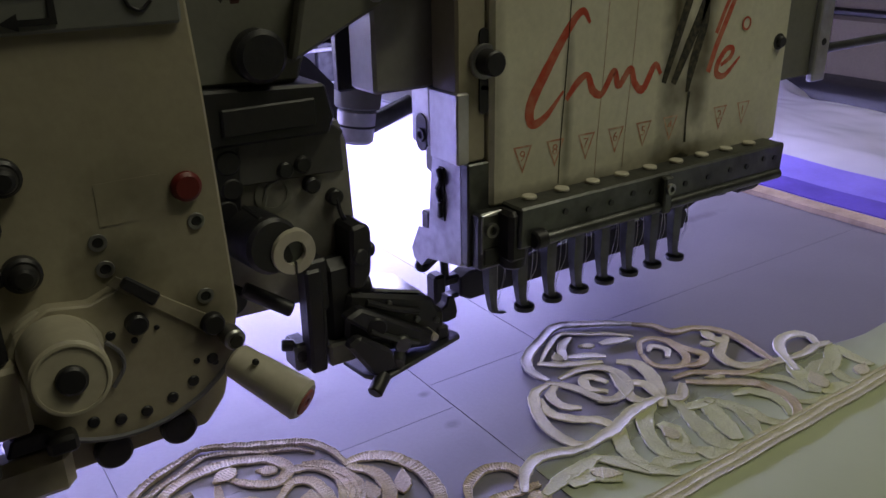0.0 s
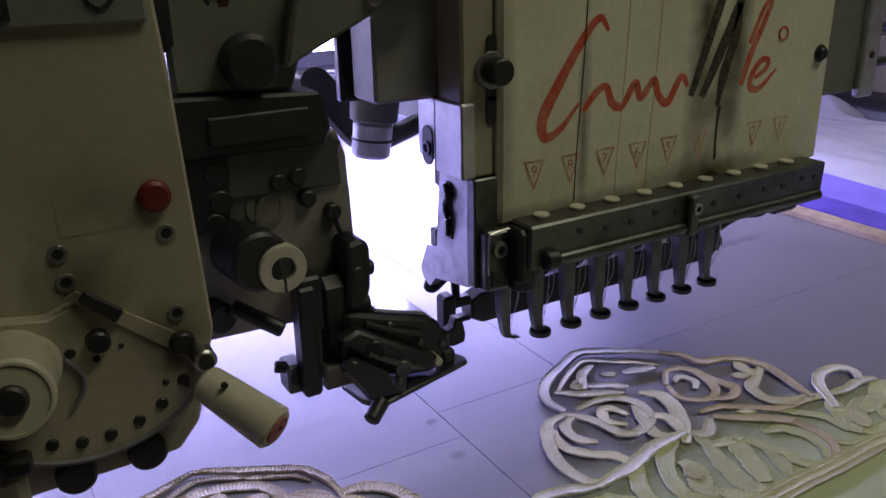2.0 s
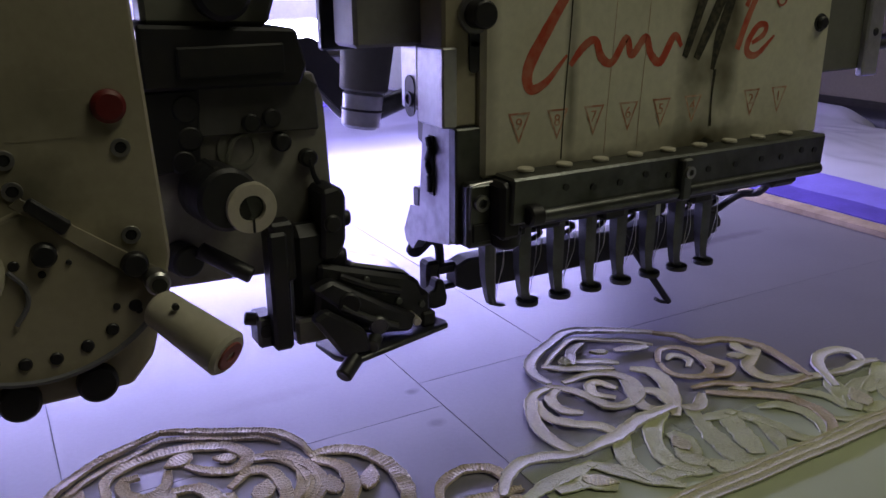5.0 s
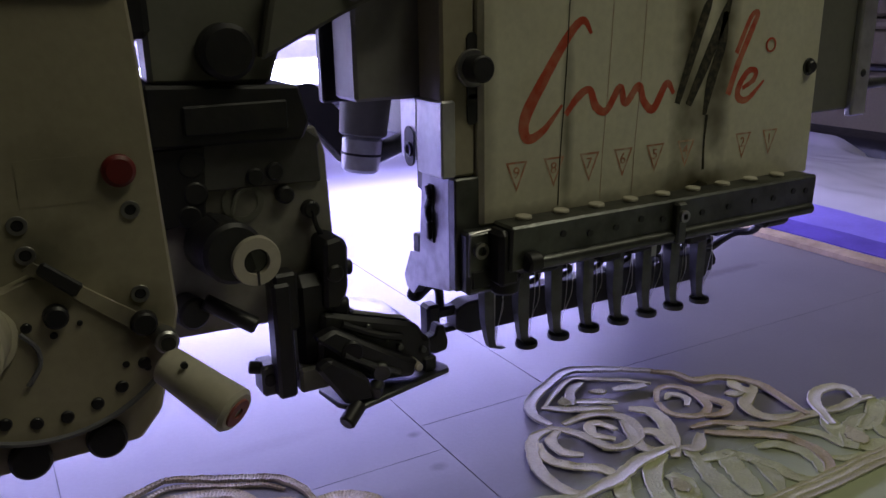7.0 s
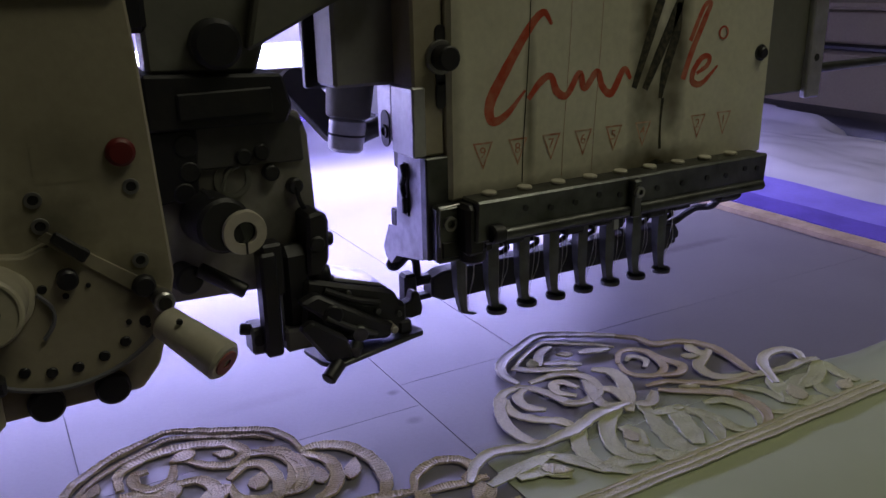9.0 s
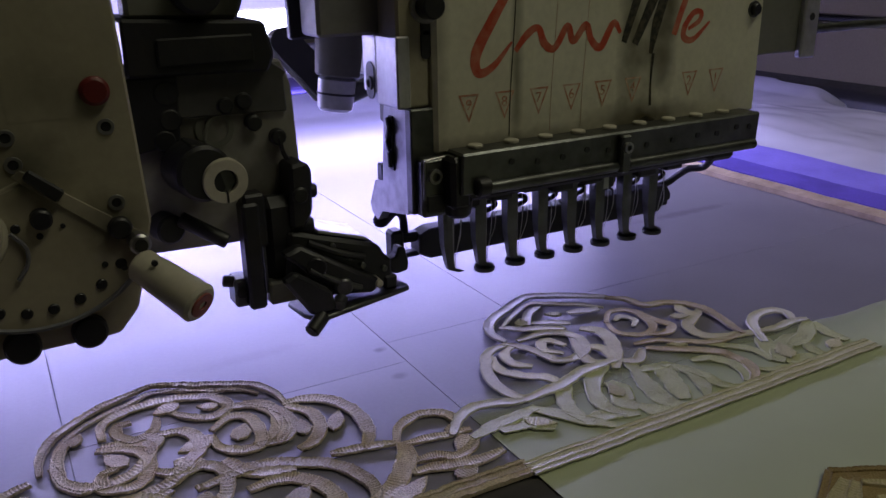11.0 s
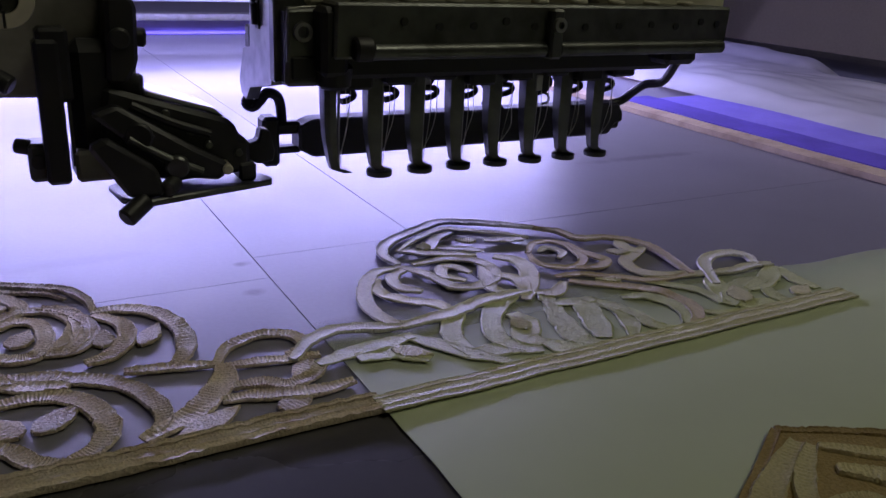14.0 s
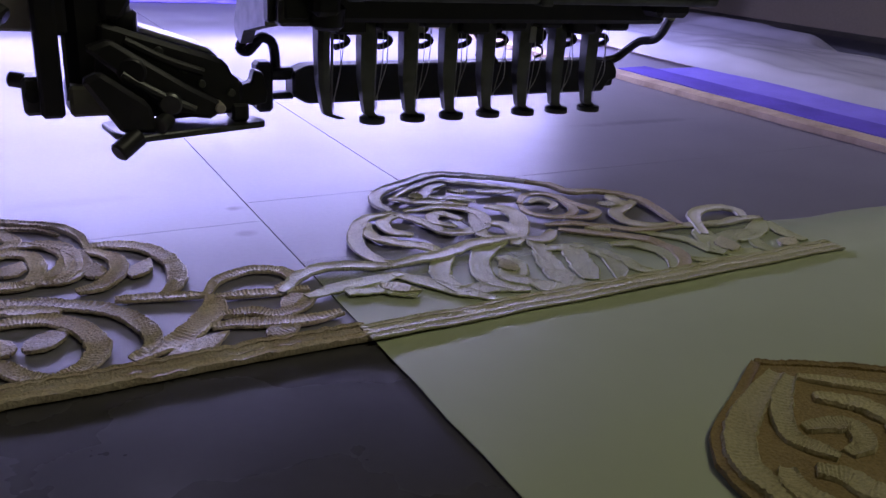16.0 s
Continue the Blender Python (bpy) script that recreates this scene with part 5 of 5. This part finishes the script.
    scroll(P, 7.0, (171, 175), (181, 175), (189, 167))
    scroll(P, 6.4, (202, 165), (213, 164), (221, 159))
    scroll(P, 7.0, (224, 163), (229, 155.5), (236, 153))
    for x, y, a, b, turn in ((246, 246, 8, 4, 150), (228, 246, 8, 5, 60), (294, 214, 9, 5, 330), (272, 193, 9, 3, 150), (330, 160, 12, 6, 20), (306, 166, 14, 8, 60), (186, 172, 12, 6, 320), (224, 176, 10, 6, 80)):
        part("leaf", leaf(B(), x, y, a, b, turn, z=z), P, u)
    return u


def gold_lace():
    """A rounded motif with a blunt corner: cream scrolls over a golden brown stitched ground."""
    z = 0.0017
    u = thing("lace_motif", (0.255, 0.06, z), "cream scrolls on golden brown stitched ground on backing film", "lace", "lace repeats")
    rim = [(247, 100.5), (261, 93.5), (274, 85.5), (290, 74), (300, 58), (298, 38), (284, 22), (262, 14), (238, 16), (220, 28), (210, 44), (205.5, 62), (207, 73), (215, 82), (230, 90.5), (247, 100.5)]
    bm = B()
    edge = [Vector((x / 1000, y / 1000, 0)) for x, y in rim[:-1]]
    hub = Vector((0.252, 0.058, 0))
    loops = [[bm.verts.new(hub + (p - hub) * k + Vector((0, 0, z + 0.0006 + 0.0003 * noise.noise(p * 400 + Vector((0, 0, k * 9)))))) for p in edge] for k in (1.0, 0.8, 0.6, 0.4, 0.2)]
    skirt = [bm.verts.new(p + Vector((0, 0, z))) for p in edge]
    for a, b in zip([skirt] + loops, loops):
        for i in range(len(a)):
            j = (i + 1) % len(a)
            bm.faces.new((a[i], a[j], b[j], b[i]))
    bm.faces.new(loops[-1])
    bmesh.ops.recalc_face_normals(bm, faces=bm.faces[:])
    part("stitched_ground", bm, GOLD_THREAD, u, "golden brown stitched ground")
    for a, b in ((0, 3), (3, 8), (8, 12), (12, 15)):
        part("border_cord", satin(B(), rim[a:b + 1], 2.6, 0.0014, z, 0.9, weave=0.00006), GOLD_THREAD, u)
    for w, pts in (
        (6.0, ((247, 94.5), (236, 89.5), (223, 82.5), (216, 77), (211, 70), (211, 60), (216, 46), (228, 32))),
        (4.6, ((249, 92), (240, 86.5), (232, 80), (228, 74), (229, 70), (231, 65))),
        (4.8, ((233, 75), (240, 73.5), (243.5, 71), (240, 66), (234, 65))),
        (5.4, ((218, 67), (214.5, 61), (218, 52), (228, 46))),
        (6.0, ((223, 64), (227, 59.5), (228, 54), (238, 46), (252, 44))),
        (3.6, ((250, 91), (258, 84.5), (266, 78), (278, 68))),
        (5.6, ((246, 83), (253, 77), (255, 70), (264, 62), (272, 52))),
        (5.0, ((242, 60), (250, 56), (256, 62), (250, 68))),
        (5.6, ((290, 66), (294, 52), (286, 38), (270, 28), (250, 24))),
        (4.6, ((240, 36), (254, 34), (268, 40), (278, 50))),
    ):
        part("scroll", satin(B(), pts, w * 1.1, 0.0016, z + 0.0004, weave=0.0001), CREAMGOLD, u)
    return u


film_lace()
gold_lace()
lace_band(-120, 168, 152, 152, THREAD, "straight cream corded border of the lace")
lace_band(166, 344, 150, 151.5, PALE_THREAD, "straight pale corded border of the lace on film", 0.0016, 0.4)


def backing_film():
    bm = B()
    nx, ny = 60, 40
    grid = []
    for i in range(nx + 1):
        s = i / nx
        x = 0.1675 + s * 0.62
        top = 0.226 - 0.044 * min(1, s * 3.2) - 0.012 * s + 0.0015 * math.sin(s * 40)
        grid.append([])
        for j in range(ny + 1):
            y = -0.35 + (top + 0.35) * j / ny
            grid[-1].append(bm.verts.new((x + 0.0006 * noise.noise(Vector((0, y * 60, 0))) * (i == 0), y, 0.0007 + 0.0003 * min(1.0, s * 18) * min(1.0, max(0.0, (top - y) * 60)) + 0.0003 * noise.noise(Vector((x * 22, y * 22, 0))))))
    for i in range(nx):
        for j in range(ny):
            bm.faces.new((grid[i][j], grid[i + 1][j], grid[i + 1][j + 1], grid[i][j + 1]))
    bmesh.ops.recalc_face_normals(bm, faces=bm.faces[:])
    bmesh.ops.solidify(bm, geom=bm.faces[:], thickness=0.0002)
    solid("backing_film", bm, FILM, (0.4, 0.0, 0.0), "thin translucent greenish backing film lying on the table", "film")


backing_film()


# ---- frame tapes, plastic wrap and the far side ----
def crumpled(x0, x1, y0, y1, height, nx, ny, seed, edge=0.15):
    bm = B()
    g = []
    for i in range(nx + 1):
        g.append([])
        for j in range(ny + 1):
            s, t = i / nx, j / ny
            x, y = x0 + (x1 - x0) * s, y0 + (y1 - y0) * t
            k = min(1.0, max(0.0, (y - 0.47) / 0.09))
            climb = k * k * (3 - 2 * k)
            x += (0.036 * climb - 0.022 * (1 - climb)) * s * s
            f = min(1, s / edge, (1 - s) / edge, t / edge, (1 - t) / edge)
            v = Vector((x * 5 + seed, y * 4, seed))
            z = height * f * (0.55 + 0.5 * noise.noise(v) + 0.22 * noise.noise(v * 3.1) + 0.16 * abs(noise.noise(v * 6.3)))
            g[-1].append(bm.verts.new((x + 0.012 * noise.noise(v * 2.3), y + 0.02 * noise.noise(v * 1.7 + Vector((9, 0, 0))), 0.004 + max(z, 0) + 0.012 * climb * min(1.0, max(0.0, (x - 0.79) / 0.035)))))
    for i in range(nx):
        for j in range(ny):
            bm.faces.new((g[i][j], g[i + 1][j], g[i + 1][j + 1], g[i][j + 1]))
    bmesh.ops.recalc_face_normals(bm, faces=bm.faces[:])
    return bm


def frame_side():
    def wavy(x0, x1, y0, y1, z0, z1, n=50):
        bm = B()
        rows = []
        for i in range(n + 1):
            y = y0 + (y1 - y0) * i / n
            w = 0.002 * noise.noise(Vector((0, y * 30, x0)))
            rows.append([bm.verts.new(v) for v in ((x0 + w, y, z0), (x0 + w, y, z1), (x1 + w * 1.5, y, z1 + 0.001), (x1 + w * 1.5, y, z0))])
        for a, b in zip(rows, rows[1:]):
            for k in range(4):
                bm.faces.new((a[k], a[(k + 1) % 4], b[(k + 1) % 4], b[k]))
        bm.faces.new(rows[0]), bm.faces.new(rows[-1][::-1])
        bmesh.ops.recalc_face_normals(bm, faces=bm.faces[:])
        return bm
    side = thing("frame_tape", (0.56, 0.3, 0.0), "violet clamping tape with frayed tan edge along the frame", "tape", "frame tapes")
    part("tape", wavy(0.513, 0.610, -0.4, 0.475, 0.0005, 0.003), VIOLET, side)
    part("tape_fold", wavy(0.5135, 0.540, -0.4, 0.473, 0.0042, 0.0052), mat("deep_violet_tape", (0.15, 0.10, 0.60), 0.6, dirt=0.5, dirt_scale=30), side, "darker folded tape edge")
    part("tan_edge", wavy(0.499, 0.5105, -0.4, 0.9, 0.0005, 0.0042), TAN, side, "frayed tan cloth edge")
    part("tan_edge", wavy(0.613, 0.627, -0.4, 0.9, 0.0005, 0.0042), TAN, side, "frayed tan cloth edge")
    back = thing("frame_tape", (0.2, 1.01, 0.0), "violet clamping tape along the back of the frame", "tape", "frame tapes")
    part("tape", box(B(), -1.2, 0.49, 0.955, 1.08, 0.0005, 0.004, 0.001), VIOLET, back)
    part("metal_edge", box(B(), -1.2, 0.49, 1.082, 1.11, 0.0005, 0.012, 0.001), ALU, back)
    solid("plastic_wrap", crumpled(0.600, 0.815, -0.2, 0.86, 0.015, 60, 160, 3.0), PLASTIC, (0.70, 0.4, 0.0), "crumpled clear plastic wrap spread over the frame tape and rail", "plastic wrap")
    bm = prism(B(), [(0.815, 0.0), (0.868, 0.0), (0.868, 0.022), (0.828, 0.0205), (0.818, 0.013)], -0.7, 1.45, 0.002)
    solid("dark_side_rail", bm, BLACK, (0.835, 0.4, 0.0), "long black side rail of the moving frame", "rail")
    cab = thing("cabinet", (1.1, 0.6, 0.0), "dim beige machine cabinet with horizontal trim", "cabinet")
    part("body", box(B(), 0.872, 1.45, -0.7, 1.45, 0.0, 0.083, 0.004), DIMBEIGE, cab)
    part("trim", box(B(), 0.866, 1.45, -0.7, 1.45, 0.0845, 0.0895, 0.001), DARK, cab)
    part("middle_panel", box(B(), 0.874, 1.45, -0.7, 1.45, 0.091, 0.126, 0.002), DIMBEIGE, cab)
    part("ledge", box(B(), 0.862, 1.45, -0.7, 1.45, 0.1275, 0.138, 0.003), DIMBEIGE, cab)
    part("upper_panel", box(B(), 0.876, 1.45, -0.7, 1.45, 0.14, 0.172, 0.004), DIMBEIGE, cab)
    part("top_rail", box(B(), 0.87, 1.45, -0.7, 1.45, 0.174, 0.24, 0.004), DARK, cab)


frame_side()


# ---- what moves ----
def motions():
    foot, bar = feet[5], working_bar
    f0, b0, c0 = foot.location.copy(), bar.location.copy(), catcher.location.copy()
    drop = lambda base, rows: [(t, pose(base.x, base.y, base.z + dz / 1000)) for t, dz in rows]
    walk(foot, drop(f0, ((0, 0), (3.0, 0), (3.1, -14), (3.2, -28), (3.3, -28), (3.4, -27), (3.5, -13.5), (3.6, 0), (3.7, 0), (3.8, -13), (3.9, -28), (4.0, -28), (4.1, -28), (4.2, -27), (4.3, -13), (4.4, 0), (13.3, 0), (13.4, -9), (13.5, -27), (13.6, -28), (13.7, -28), (13.8, -27), (13.9, -10), (14.0, 0), (14.1, 0), (14.2, -13), (14.3, -26), (14.4, -28), (14.5, -28), (14.6, -26), (14.7, -10), (14.8, 0), (16, 0))))
    walk(bar, drop(b0, ((0, 0), (3.0, 0), (3.1, -6), (3.2, -30), (3.3, -35), (3.4, -22), (3.5, -8), (3.6, 0), (3.7, 0), (3.8, -7), (3.9, -26), (4.0, -35), (4.1, -34), (4.2, -22), (4.3, -7), (4.4, 0), (13.3, 0), (13.4, -5), (13.5, -20), (13.6, -34), (13.7, -34), (13.8, -20), (13.9, -6), (14.0, 0), (14.1, 0), (14.2, -7), (14.3, -22), (14.4, -35), (14.5, -35), (14.6, -20), (14.7, -6), (14.8, 0), (16, 0))))
    step = Vector((0.041, 0.0, -0.051))
    walk(catcher, [(t, Matrix.Translation(c0 + step * (s - 1.0))) for t, s in ((0, 0.1), (4.5, 0.1), (4.6, 0.82), (4.7, 1.12), (4.9, 1.12), (5.2, 0.1), (14.8, 0.1), (14.9, 0.8), (15.0, 0.96), (15.1, 0.9), (15.2, 0.68), (15.3, 0.1), (16, 0.1))])


motions()
